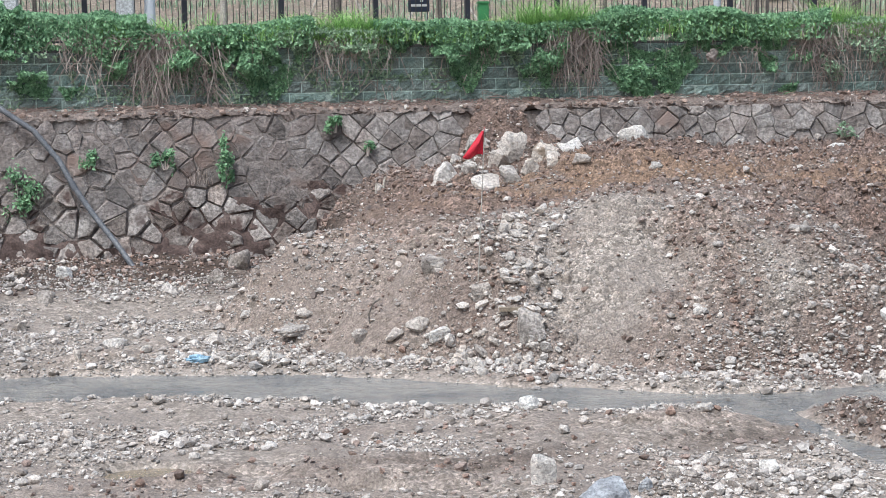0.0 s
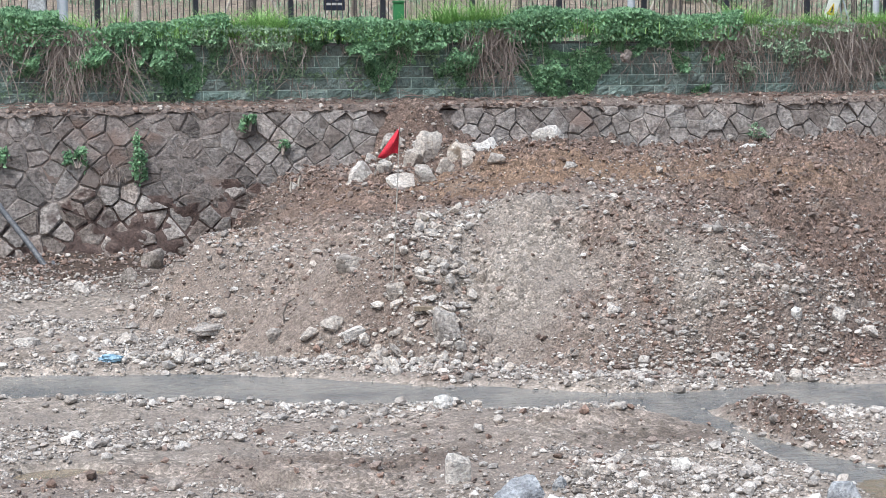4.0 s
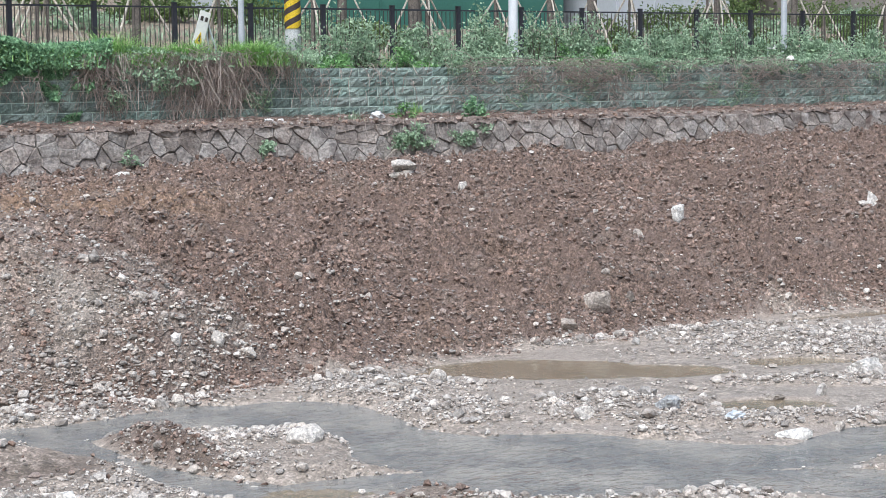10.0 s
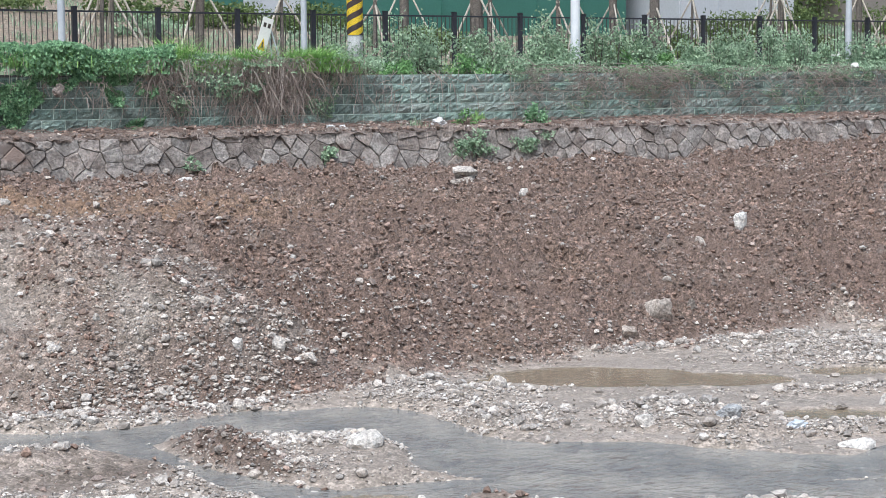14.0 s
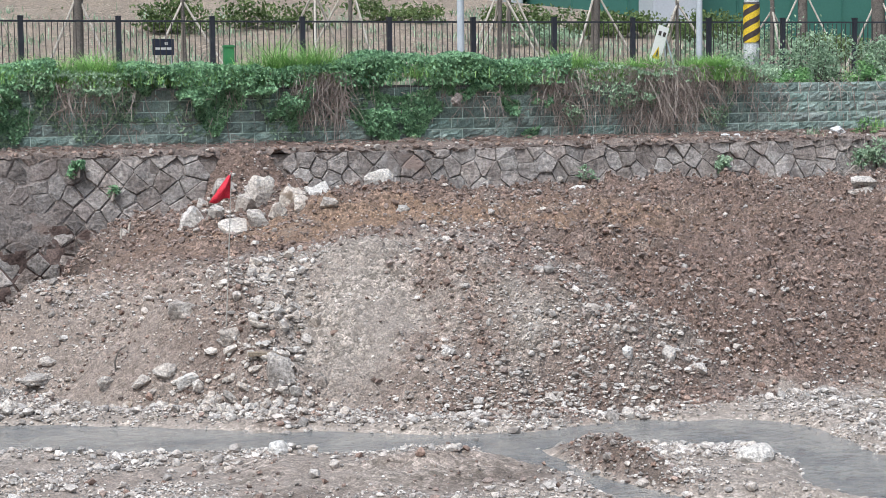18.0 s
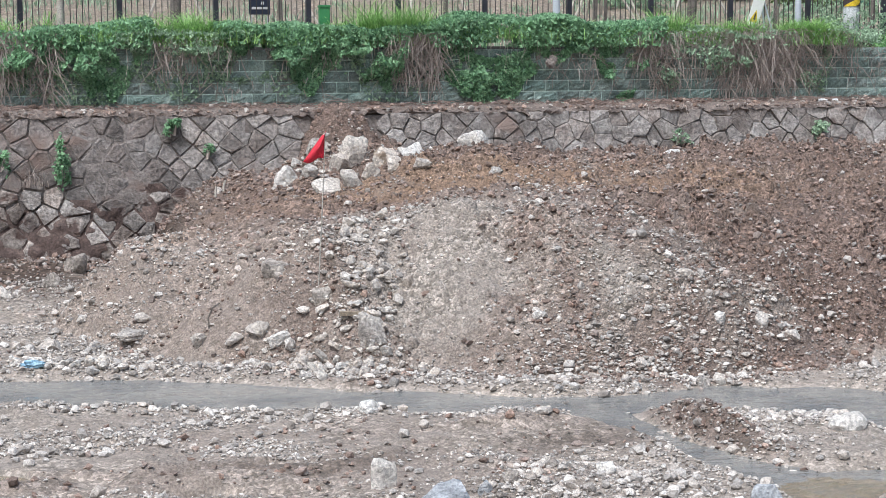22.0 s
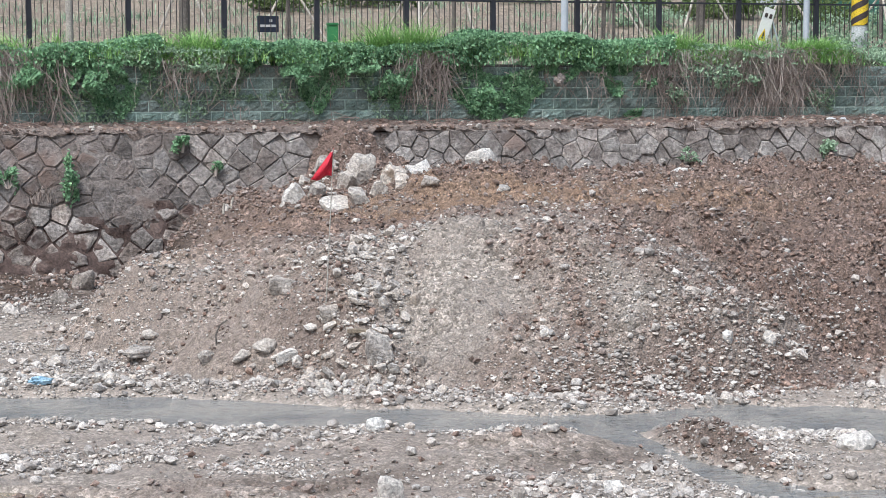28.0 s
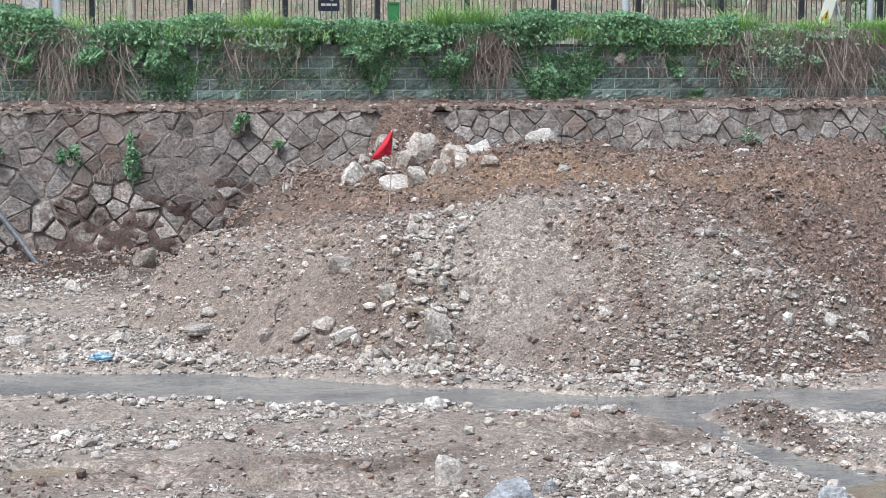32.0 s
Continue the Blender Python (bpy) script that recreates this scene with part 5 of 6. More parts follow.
# white bowl and pipe end on the wall top
bowl = new("white_bowl")
bowl.location = (30.5, 32.55, BLOCK_TOP + 0.14)
tagged(bowl, "upturned white bowl on the wall top", "bowl")
tube("shell", [(0, 0, -0.06), (0, 0, -0.02), (0, 0, 0.03), (0, 0, 0.06)], [0.10, 0.10, 0.085, 0.03], WHITE, bowl, 16)
tube("rim", [(0, 0, -0.075), (0, 0, -0.055)], 0.102, BLACK, bowl, 16, "dark rim")
tap = new("white_pipe_end")
tap.location = (30.3, 33.0, BLOCK_TOP + 0.38)
tagged(tap, "short white pipe elbow rising from the weeds", "pipe")
tube("bend", [(-0.14, 0, 0), (0.08, 0, 0), (0.1, 0, 0.05), (0.1, 0, 0.09)], 0.025, WHITE, tap, 10)
tube("riser", [(-0.12, 0, 0.0), (-0.12, 0, -0.45)], 0.02, STEEL, tap, 10)
# heap of dry cuttings and pale board at the far end
heap_v, heap_f = rock_shape(77, 3, 0.1, (0.7, 0.5, 0.32))
tagged(put("brush_heap", mesh_of("brush_heap", heap_v, heap_f, DRY, True), None, (42.7, 33.0, 4.3)), "heap of dry brown cuttings on the wall top", "heap", kind="stuff")
long_piece("pale_board", 40.1, 31.0, 0.75, 0.2, 0.06, -8, 3, WHITE_ROCK, "pale flat board lying at the foot of the stone wall", "board", 0.12)
long_piece("pale_board", 12.6, 30.9, 0.3, 0.2, 0.06, 4, 3, WHITE_ROCK, "small whitish slab lying on the earth by the wall", "slab", 0.04)


# ---- plants ----
def leaf_mesh(name, at, size, r, material, droop=0.4, face=(0, -1, 0.5), spread=0.8, width=0.55):
    """Folded leaves, two triangles each, facing roughly the given way."""
    n = len(at)
    nrm = np.array(face, float) + r.normal(size=(n, 3)) * spread
    nrm /= np.linalg.norm(nrm, axis=1, keepdims=True)
    tip = r.normal(size=(n, 3)) + np.array([0, -0.3, -droop * 2])
    tip -= nrm * (tip * nrm).sum(1, keepdims=True)
    tip /= np.linalg.norm(tip, axis=1, keepdims=True) + 1e-9
    side = np.cross(nrm, tip)
    s = size[:, None]
    v = np.stack([at - tip * s * 0.5, at + side * s * width * 0.5 + nrm * s * 0.12, at + tip * s * 0.5 - nrm * s * 0.05, at - side * s * width * 0.5 + nrm * s * 0.12], 1)
    k = np.arange(n)[:, None] * 4
    f = np.concatenate([k + np.array([[0, 1, 2]]), k + np.array([[0, 2, 3]])], 0)
    return joined(name, v.reshape(-1, 3), f, material, False)


def blade_mesh(name, at, length, lean, width, r, material, hang=False):
    """Bent strips: grass that stands, or dry stems that hang."""
    n = len(at)
    a = r.uniform(0, 2 * np.pi, n)
    out = np.stack([np.cos(a), np.sin(a), 0 * a], 1) * (lean * r.uniform(0.2, 1.3, n))[:, None]
    up = np.array([0, 0, -1.0 if hang else 1.0])
    side = np.stack([-np.sin(a), np.cos(a), 0 * a], 1)
    cols = []
    for t, w in ((0, 1.0), (0.4, 0.85), (0.75, 0.55), (1.0, 0.1)):
        c = at + (up[None] * (t - 0.25 * t * t * np.clip(lean, 0, 1)) + out * t * t) * length[:, None]
        if hang:
            c = c + r.normal(size=(n, 3)) * 0.05 * t
        cols += [c - side * width * w * 0.5, c + side * width * w * 0.5]
    v = np.stack(cols, 1).reshape(-1, 3)
    k = np.arange(n)[:, None] * 8
    f = np.concatenate([k + np.array([[2 * i, 2 * i + 1, 2 * i + 3, 2 * i + 2]]) for i in range(3)], 0)
    return joined(name, v, f, material, False)


gr = np.random.default_rng(31)


def wob(x, s, k):
    return float(fbm(np.array([x]), np.array([k * 3.7]), s, 3)[0])


def creeper(x0, x1, low, high, dense, size, material, label, category="creeper", bulge=0.45, stems=40, back=33.4):
    """A mat of leaves over the edge of the upper wall, thick at the top and thinning as it hangs."""
    x0, x1, count, high = x0 - 0.35, x1 + 0.35, int(dense * 3.6), high + (0.14 if material == IVY else 0.05)
    ob = new("creeper")
    ob.location = ((x0 + x1) / 2, BLOCK_Y, BLOCK_TOP)
    tagged(ob, label, category, kind="stuff")
    x = gr.uniform(x0, x1, count)
    ends = np.clip(np.minimum(x - x0, x1 - x) / (0.22 * (x1 - x0)), 0, 1)
    crest = high + 0.28 * fbm(x, 0 * x + 8, 1.3, 3) + 0.04
    hang = low + 1.25 * fbm(x, 0 * x + low * 9, 0.8, 3)
    hang = np.minimum(crest - 0.2, np.maximum(hang, BLOCK_FOOT) + (1 - ends) * 0.6 * (crest - hang))
    u = gr.random(count) ** 1.25
    z = crest - (crest - hang) * u + 0.25 * fbm(x, 0 * x + 3, 0.8, 3)
    over = np.clip((BLOCK_TOP + 0.25 - z) / 0.9, 0, 1)
    top = z > BLOCK_TOP + 0.03
    thick = bulge * (1 - over * 0.7) * np.clip(0.75 + 2.2 * fbm(x, z * 1.5, 0.6, 2), 0.15, 1.9)
    y = np.where(top, gr.uniform(BLOCK_Y - 0.28, back, count) - 0.1, BLOCK_Y - 0.02 - thick * gr.random(count) ** 0.6)
    z = np.where(top, np.minimum(z, crest + 0.1 * fbm(x, y, 0.4, 3) - 0.22 * np.clip(BLOCK_Y + 0.1 - y, 0, 1)), z)
    full = (fbm(x + low * 5, z * 1.4, 0.55, 3) + 0.35 * top) > -0.10
    at = np.stack([x, y, z], 1)[full] - np.array(ob.location)
    tagged(put("leaves", leaf_mesh("leaves", at, gr.uniform(0.5, 1.25, len(at)) * size * 0.78, gr, material), ob), kind="stuff")
    if stems:
        sx = gr.uniform(x0, x1, stems)
        at = np.stack([sx, gr.uniform(BLOCK_Y - 0.22, BLOCK_Y - 0.03, stems), gr.uniform(high - 0.45, high - 0.1, stems)], 1) - np.array(ob.location)
        put("stems", blade_mesh("stems", at, gr.uniform(0.3, 0.9, stems) * (high - low), 0.4, 0.009, gr, DRY, True), ob, None, "dry brown hanging stems")
    return ob


def strand_mesh(name, start, way, length, sag, width, r, material):
    """Thin curved stems that run in any direction and sag or wander on the way."""
    n = len(start)
    bend = r.normal(size=(n, 3)) * 0.35
    cols = []
    side = np.cross(way, np.array([0, 1.0, 0.2]))
    side /= np.linalg.norm(side, axis=1, keepdims=True) + 1e-9
    for t, w in ((0, 1.0), (0.33, 1.0), (0.67, 0.8), (1.0, 0.4)):
        c = start + (way * t + bend * (t * (1 - t)) - np.array([0, 0, 1.0]) * sag * t * t) * length[:, None]
        cols += [c - side * width * w * 0.5, c + side * width * w * 0.5]
    v = np.stack(cols, 1).reshape(-1, 3)
    k = np.arange(n)[:, None] * 8
    f = np.concatenate([k + np.array([[2 * i, 2 * i + 1, 2 * i + 3, 2 * i + 2]]) for i in range(3)], 0)
    return joined(name, v, f, material, False)


def dry_curtain(x0, x1, z0, z1, count, label, lean=1.0, wide=0.016):
    """A tangle of dead stems: thick along the top, thinning downwards, most of them hanging."""
    ob = new("dry_vine")
    ob.location = ((x0 + x1) / 2, BLOCK_Y, z0)
    tagged(ob, label, "dry plant", kind="stuff")
    n = int(count * 2.4)
    x = gr.uniform(x0, x1, n)
    x = x[np.clip(0.5 + 1.8 * fbm(x, 0 * x + 5.5, 0.8, 3), 0.15, 1) > gr.random(n)]
    n = len(x)
    z = z0 + 0.12 - (z0 - z1) * gr.random(n) ** 1.5 * np.clip(0.8 + 0.9 * fbm(x, 0 * x + z1, 0.4, 2), 0.2, 1.0)
    at = np.stack([x, BLOCK_Y - 0.03 - 0.3 * gr.random(n) * np.clip((z - z1) / (z0 - z1), 0.2, 1), z], 1) - np.array(ob.location)
    way = np.stack([gr.normal(size=n) * 0.75 * lean, gr.normal(size=n) * 0.15, -0.25 + gr.normal(size=n) * 0.45], 1)
    put("stems", strand_mesh("stems", at, way, gr.uniform(0.12, 0.5, n) * (z0 - z1), gr.uniform(0.15, 0.6, (n, 1)), wide, gr, DRY), ob)
    return ob


def grass_tuft(x, y, z, n, length, radius, material, label, lean=0.5, width=0.014):
    ob = new("grass_tuft")
    ob.location = (x, y, z)
    tagged(ob, label, "grass", kind="stuff")
    px, py = gr.normal(size=n) * radius * 0.55, gr.normal(size=n) * radius * 0.4
    far = np.clip(np.hypot(px, py) / (1.6 * radius), 0, 1)
    tall = length * gr.uniform(0.35, 1.15, n) * (1 - 0.55 * far)
    put("blades", blade_mesh("blades", np.stack([px, py, -0.1 * far], 1), tall, lean, width, gr, material), ob)
    return ob


def shrub(x, y, z, rx, ry, rz, leaves, size, material, label, name="shrub", category="shrub", stems=14, stem_mat=None, low=-0.2):
    """A bush of many leaf clumps on thin stems, with an uneven outline."""
    ob = new(name)
    ob.location = (x, y, z)
    tagged(ob, label, category)
    clumps = max(6, int(leaves / 60))
    c = gr.normal(size=(clumps, 3))
    c /= np.linalg.norm(c, axis=1, keepdims=True)
    c *= gr.uniform(0.35, 1.0, (clumps, 1))
    c[:, 2] = np.clip(c[:, 2], low, 1)
    pick = gr.integers(0, clumps, leaves)
    p = c[pick] + gr.normal(size=(leaves, 3)) * 0.17
    at = p * np.array([rx, ry, rz]) + np.array([0, 0, rz * 0.3])
    put("leaves", leaf_mesh("leaves", at, gr.uniform(0.6, 1.3, leaves) * size, gr, material, 0.35, (0, -0.5, 0.7), 0.9), ob)
    if stems:
        verts, faces = [], []
        for k in range(stems):
            e = c[k % clumps] * np.array([rx, ry, rz]) * 0.95 + np.array([0, 0, rz * 0.3])
            v, f = tube_data([(e[0] * 0.15, e[1] * 0.15, -0.1), (e[0] * 0.6, e[1] * 0.6, e[2] * 0.5), tuple(e)], [0.012, 0.008, 0.004], 4)
            faces += [tuple(i + len(verts) for i in q) for q in f]
            verts += v
        tagged(put("twig_mass", mesh_of("twig_mass", verts, faces, stem_mat or BARK), ob), kind="stuff")
    return ob


# creeper and grass along the upper wall, from the dense end to the bare end
DENSE = "dense dark green creeper spilling over the block wall"
creeper(-5.5, -2.6, 3.5, 4.95, 4400, 0.11, IVY, DENSE)
creeper(-2.6, -0.4, 3.4, 4.82, 4200, 0.11, IVY, DENSE)
creeper(0.0, 1.2, 3.75, 4.62, 1900, 0.11, IVY, "green creeper above hanging brown stems")
creeper(1.2, 2.6, 3.45, 4.66, 2400, 0.11, IVY, DENSE)
creeper(2.6, 4.4, 3.9, 4.55, 1300, 0.1, WEED, "thin grey-green creeper with bare block showing")
creeper(4.4, 6.3, 3.85, 4.6, 2900, 0.11, IVY, DENSE)
creeper(6.2, 7.3, 3.4, 4.6, 1700, 0.1, IVY, "green creeper reaching down to the foot of the wall")
creeper(7.2, 8.6, 4.0, 4.62, 1500, 0.11, IVY, "short green creeper fringe on the wall top")
creeper(8.4, 10.4, 3.75, 4.66, 3800, 0.115, IVY, DENSE)
creeper(10.3, 12.4, 3.6, 4.66, 4000, 0.115, IVY, DENSE)
creeper(12.3, 14.6, 4.1, 4.45, 1000, 0.1, WEED, "thin green fringe on the wall top")
creeper(14.5, 16.9, 4.0, 4.45, 1200, 0.1, WEED, "thin green fringe on the wall top")
for x0, x1, z0, z1, n in ((-1.6, 0.2, 4.4, 3.15, 700), (0.1, 1.25, 4.4, 3.1, 800), (2.9, 4.6, 4.3, 3.3, 120), (4.6, 6.2, 4.1, 3.3, 60), (7.3, 8.3, 4.4, 3.45, 420), (9.0, 12.2, 4.0, 3.25, 110),
                          (12.2, 14.6, 4.42, 3.3, 1250), (14.6, 16.9, 4.42, 3.25, 1350), (16.9, 21.0, 4.2, 3.3, 60)):
    dry_curtain(x0, x1, z0, z1, n, "pinkish brown dead vine stems hanging on the wall", 0.6)
dry_curtain(20.8, 25.5, 4.25, 3.2, 520, "tangled dry grass stems over the block wall", 1.5, 0.013)
dry_curtain(25.5, 30.5, 4.25, 3.2, 560, "tangled dry grass stems over the block wall", 1.5, 0.013)
dry_curtain(30.5, 36.8, 4.2, 3.25, 640, "tangled dry grass stems over the block wall", 1.5, 0.013)
creeper(20.8, 25.8, 3.5, 4.4, 1500, 0.075, WEED, "grey-green weeds growing through the block wall", bulge=0.25)
creeper(25.8, 31.0, 3.45, 4.4, 1700, 0.075, WEED, "grey-green weeds growing through the block wall", bulge=0.25)
creeper(31.0, 36.8, 3.45, 4.45, 1900, 0.08, WEED, "grey-green weeds growing through the block wall", bulge=0.25)
creeper(40.0, 50.0, 3.5, 4.6, 3000, 0.1, IVY, DENSE)
creeper(-4.0, 0.6, 3.3, 4.2, 900, 0.1, WEED, "grey-green weeds growing through the block wall", bulge=0.22, stems=0)
creeper(0.4, 4.2, 3.25, 4.25, 1000, 0.1, WEED, "grey-green weeds growing through the block wall", bulge=0.22, stems=0)
creeper(4.0, 8.4, 3.3, 4.2, 620, 0.1, WEED, "grey-green weeds growing through the block wall", bulge=0.2, stems=0)
for x, n, ln, rad, mt in ((-3.5, 160, 0.5, 0.8, GRASS), (0.6, 120, 0.4, 0.6, GRASS), (2.7, 260, 0.42, 0.8, GRASS), (3.9, 300, 0.45, 0.8, GRASS), (5.0, 260, 0.42, 0.8, GRASS), (6.1, 180, 0.4, 0.6, GRASS), (-0.6, 160, 0.42, 0.5, GRASS), (7.2, 260, 0.6, 0.5, GRASS), (8.1, 320, 0.62, 0.55, GRASS),
                          (9.6, 130, 0.35, 0.8, GRASS), (11.2, 120, 0.35, 0.8, GRASS), (12.6, 160, 0.35, 0.6, GRASS), (13.4, 420, 0.5, 0.7, GRASS), (14.3, 300, 0.4, 0.5, GRASS), (15.6, 480, 0.42, 0.7, GRASS), (16.5, 420, 0.4, 0.6, GRASS)):
    for k in range(4):
        grass_tuft(x + gr.uniform(-0.9, 0.9) * rad, 32.65 + gr.uniform(-0.2, 0.35), BLOCK_TOP + gr.uniform(0.1, 0.25), int(n * 0.7), ln * gr.uniform(1.1, 1.8), rad * gr.uniform(0.5, 0.9), mt, "fresh green grass tuft on the wall top", gr.uniform(0.9, 1.7), 0.016)
# thin shrubs further along the wall top
for k in range(40):
    x = 17.2 + k * 0.5 + gr.uniform(-0.2, 0.2)
    if 36.6 < x < 40:
        continue
    shrub(x, 33.1 + gr.uniform(-0.25, 0.5), BLOCK_TOP, 0.5, 0.35, gr.uniform(0.5, 0.95), 950, 0.085, WEED, "thin grey-green shrub on the wall top", stems=16)
for x, rz in ((19.9, 0.35), (23.9, 0.4), (24.9, 0.34), (18.0, 0.3)):
    shrub(x, 32.9, BLOCK_TOP - 0.02, 0.55, 0.35, rz, 900, 0.08, KUDZU, "bright green leafy weed on the wall top", stems=10)
shrub(20.5, 33.2, BLOCK_TOP, 0.6, 0.4, 0.85, 900, 0.085, WEED, "tall grey-green shrub on the wall top")
shrub(22.0, 33.2, BLOCK_TOP, 0.55, 0.4, 0.9, 900, 0.085, WEED, "tall grey-green shrub on the wall top")
shrub(38.2, 32.6, 4.05, 1.6, 0.8, 1.1, 9500, 0.16, KUDZU, "large broad-leaved green bush hanging over the wall", stems=26, low=-0.6)
shrub(36.9, 32.6, 4.25, 0.9, 0.5, 0.55, 1300, 0.15, KUDZU, "broad-leaved green bush on the wall top", low=-0.4)
shrub(34.2, 32.3, 3.55, 0.5, 0.3, 0.45, 700, 0.12, IVY, "dark green bush at the foot of the block wall", low=-0.6)
shrub(45.3, 32.7, 4.2, 2.6, 0.8, 1.05, 10500, 0.14, KUDZU, "broad green bush hanging over the wall", stems=26, low=-0.7)
# plants rooted in the lower wall and on the ledge
for x, z, rx, rz, n, mt in ((3.2, 2.92, 0.22, 0.2, 260, IVY), (0.2, 2.35, 0.2, 0.32, 300, IVY), (1.25, 2.2, 0.2, 0.45, 420, IVY), (-2.3, 1.75, 0.45, 0.55, 520, IVY), (-1.1, 2.4, 0.2, 0.25, 180, IVY), (3.75, 2.5, 0.15, 0.15, 90, IVY),
                            (18.8, 2.75, 0.7, 0.3, 700, WEED), (20.3, 2.85, 0.5, 0.25, 420, WEED), (15.5, 2.6, 0.22, 0.25, 240, WEED), (39.9, 2.9, 0.4, 0.5, 420, KUDZU), (42.3, 2.75, 0.25, 0.35, 220, IVY), (12.6, 2.6, 0.3, 0.15, 120, WEED)):
    shrub(x, wall_y(z) - 0.12, z - 0.1, rx, 0.16, rz, n, 0.085, mt, "small green plant rooted in the stone wall", "wall_plant", "plant", 6, DRY, -0.8)
shrub(19.2, 32.15, 3.15, 0.3, 0.2, 0.3, 200, 0.08, KUDZU, "fresh green weed on the ledge", "weed", "plant", 6)
shrub(20.9, 32.0, 3.1, 0.35, 0.25, 0.4, 420, 0.09, IVY, "green leafy weed on the ledge", "weed", "plant", 6)
grass_tuft(19.6, 32.35, 3.16, 120, 0.4, 0.22, GRASS, "fresh grass tuft on the ledge", 0.4)
grass_tuft(17.9, 32.0, 3.1, 120, 0.3, 0.3, WEED, "grey-green grass tuft on the ledge", 0.5)
grass_tuft(0.75, wall_y(2.1) - 0.1, 1.95, 80, 0.45, 0.2, DRY, "dry grass tuft hanging in the stone wall", 0.8)
for x0, x1, n in ((17.3, 22.2, 420), (12.0, 17.0, 160), (22.2, 24.5, 90), (3.0, 4.4, 40), (-0.3, 0.6, 50)):
    ob = new("dead_grass")
    ob.location = (x0, 31.5, 3.05)
    tagged(ob, "dead brown grass hanging over the edge of the stone wall", "dry plant", kind="stuff")
    x = gr.uniform(0, x1 - x0, n)
    put("stems", blade_mesh("stems", np.stack([x, gr.uniform(-0.05, 0.25, n), gr.uniform(0, 0.12, n)], 1), gr.uniform(0.15, 0.55, n), 0.5, 0.011, gr, DRY, True), ob)
# litter of twigs along the ledge
n = 6500
x = gr.uniform(-4, 48, n)
y = gr.uniform(31.5, 32.5, n)
a, ln = gr.uniform(0, 3.14, n), gr.uniform(0.05, 0.28, n)
dv = np.stack([np.cos(a) * ln, np.sin(a) * ln * 0.7, gr.uniform(-0.04, 0.06, n)], 1)
p = np.stack([x, y, height(x, y) + gr.uniform(0.005, 0.06, n)], 1)
w = np.array([0, 0.006, 0.008])
v = np.stack([p - dv, p + dv, p + dv + w, p - dv + w], 1).reshape(-1, 3)
tagged(put("twig_litter", joined("twig_litter", v, np.arange(4 * n).reshape(-1, 4), TWIG, False)), "pinkish brown dead twigs lying on the ledge", "twigs", kind="stuff")


# ---- trees with timber props, hedges ----
def young_tree(x, y, h, r0, label, props=3, crown=260, lean=0.0, spread=0.8):
    z = ground_z(x, y)
    ob = new("tree")
    ob.location = (x, y, z)
    tagged(ob, label, "tree")
    top = (lean * h, 0.1, h)
    tube("trunk", [(0, 0, -0.2), (lean * h * 0.3, 0, h * 0.35), (lean * h * 0.6, 0.05, h * 0.7), top], [r0, r0 * 0.85, r0 * 0.6, r0 * 0.25], BARK, ob, 8)
    tips = []
    for k in range(8):
        t = gr.uniform(0.3, 0.95)
        a = gr.uniform(0, 6.28)
        b = Vector((lean * h * t, 0.05 * t, h * t))
        e = b + Vector((math.cos(a) * spread, math.sin(a) * spread, gr.uniform(0.5, 1.2))) * (h * 0.16)
        tube("limb", [b, (b + e) / 2 + Vector((0, 0, 0.1)), e], [r0 * 0.35, r0 * 0.22, r0 * 0.08], BARK, ob, 5)
        tips += [b.lerp(e, 0.6), e]
    tips = np.array([tuple(q) for q in tips])
    at = tips[gr.integers(0, len(tips), crown)] + gr.normal(size=(crown, 3)) * h * 0.055
    tagged(put("crown", leaf_mesh("crown", at, gr.uniform(0.05, 0.11, crown), gr, HEDGE, 0.3, (0, -0.4, 0.8), 1.0), ob), kind="stuff")
    s = new("tree_prop")
    s.location = (x, y, z)
    tagged(s, "pale timber props tied round a young tree trunk", "tree support", "tree props")
    hz = gr.uniform(1.5, 2.2)
    a0 = gr.uniform(0, 2)
    for k in range(props):
        a = a0 + 6.283 * k / props
        rad = gr.uniform(1.1, 1.45)
        tube("prop", [(math.cos(a) * rad, math.sin(a) * rad, -0.35), (lean * hz * 0.6 - math.cos(a) * 0.05, -math.sin(a) * 0.05, hz + 0.12)], [0.03, 0.027], TIMBER, s, 7)
    v, f = tube_data([(lean * hz * 0.5, 0, hz - 0.05), (lean * hz * 0.5, 0, hz + 0.05)], r0 * 0.8 + 0.008, 8)
    put("binding", mesh_of("binding", v, f, BARK, True), s)
    return ob


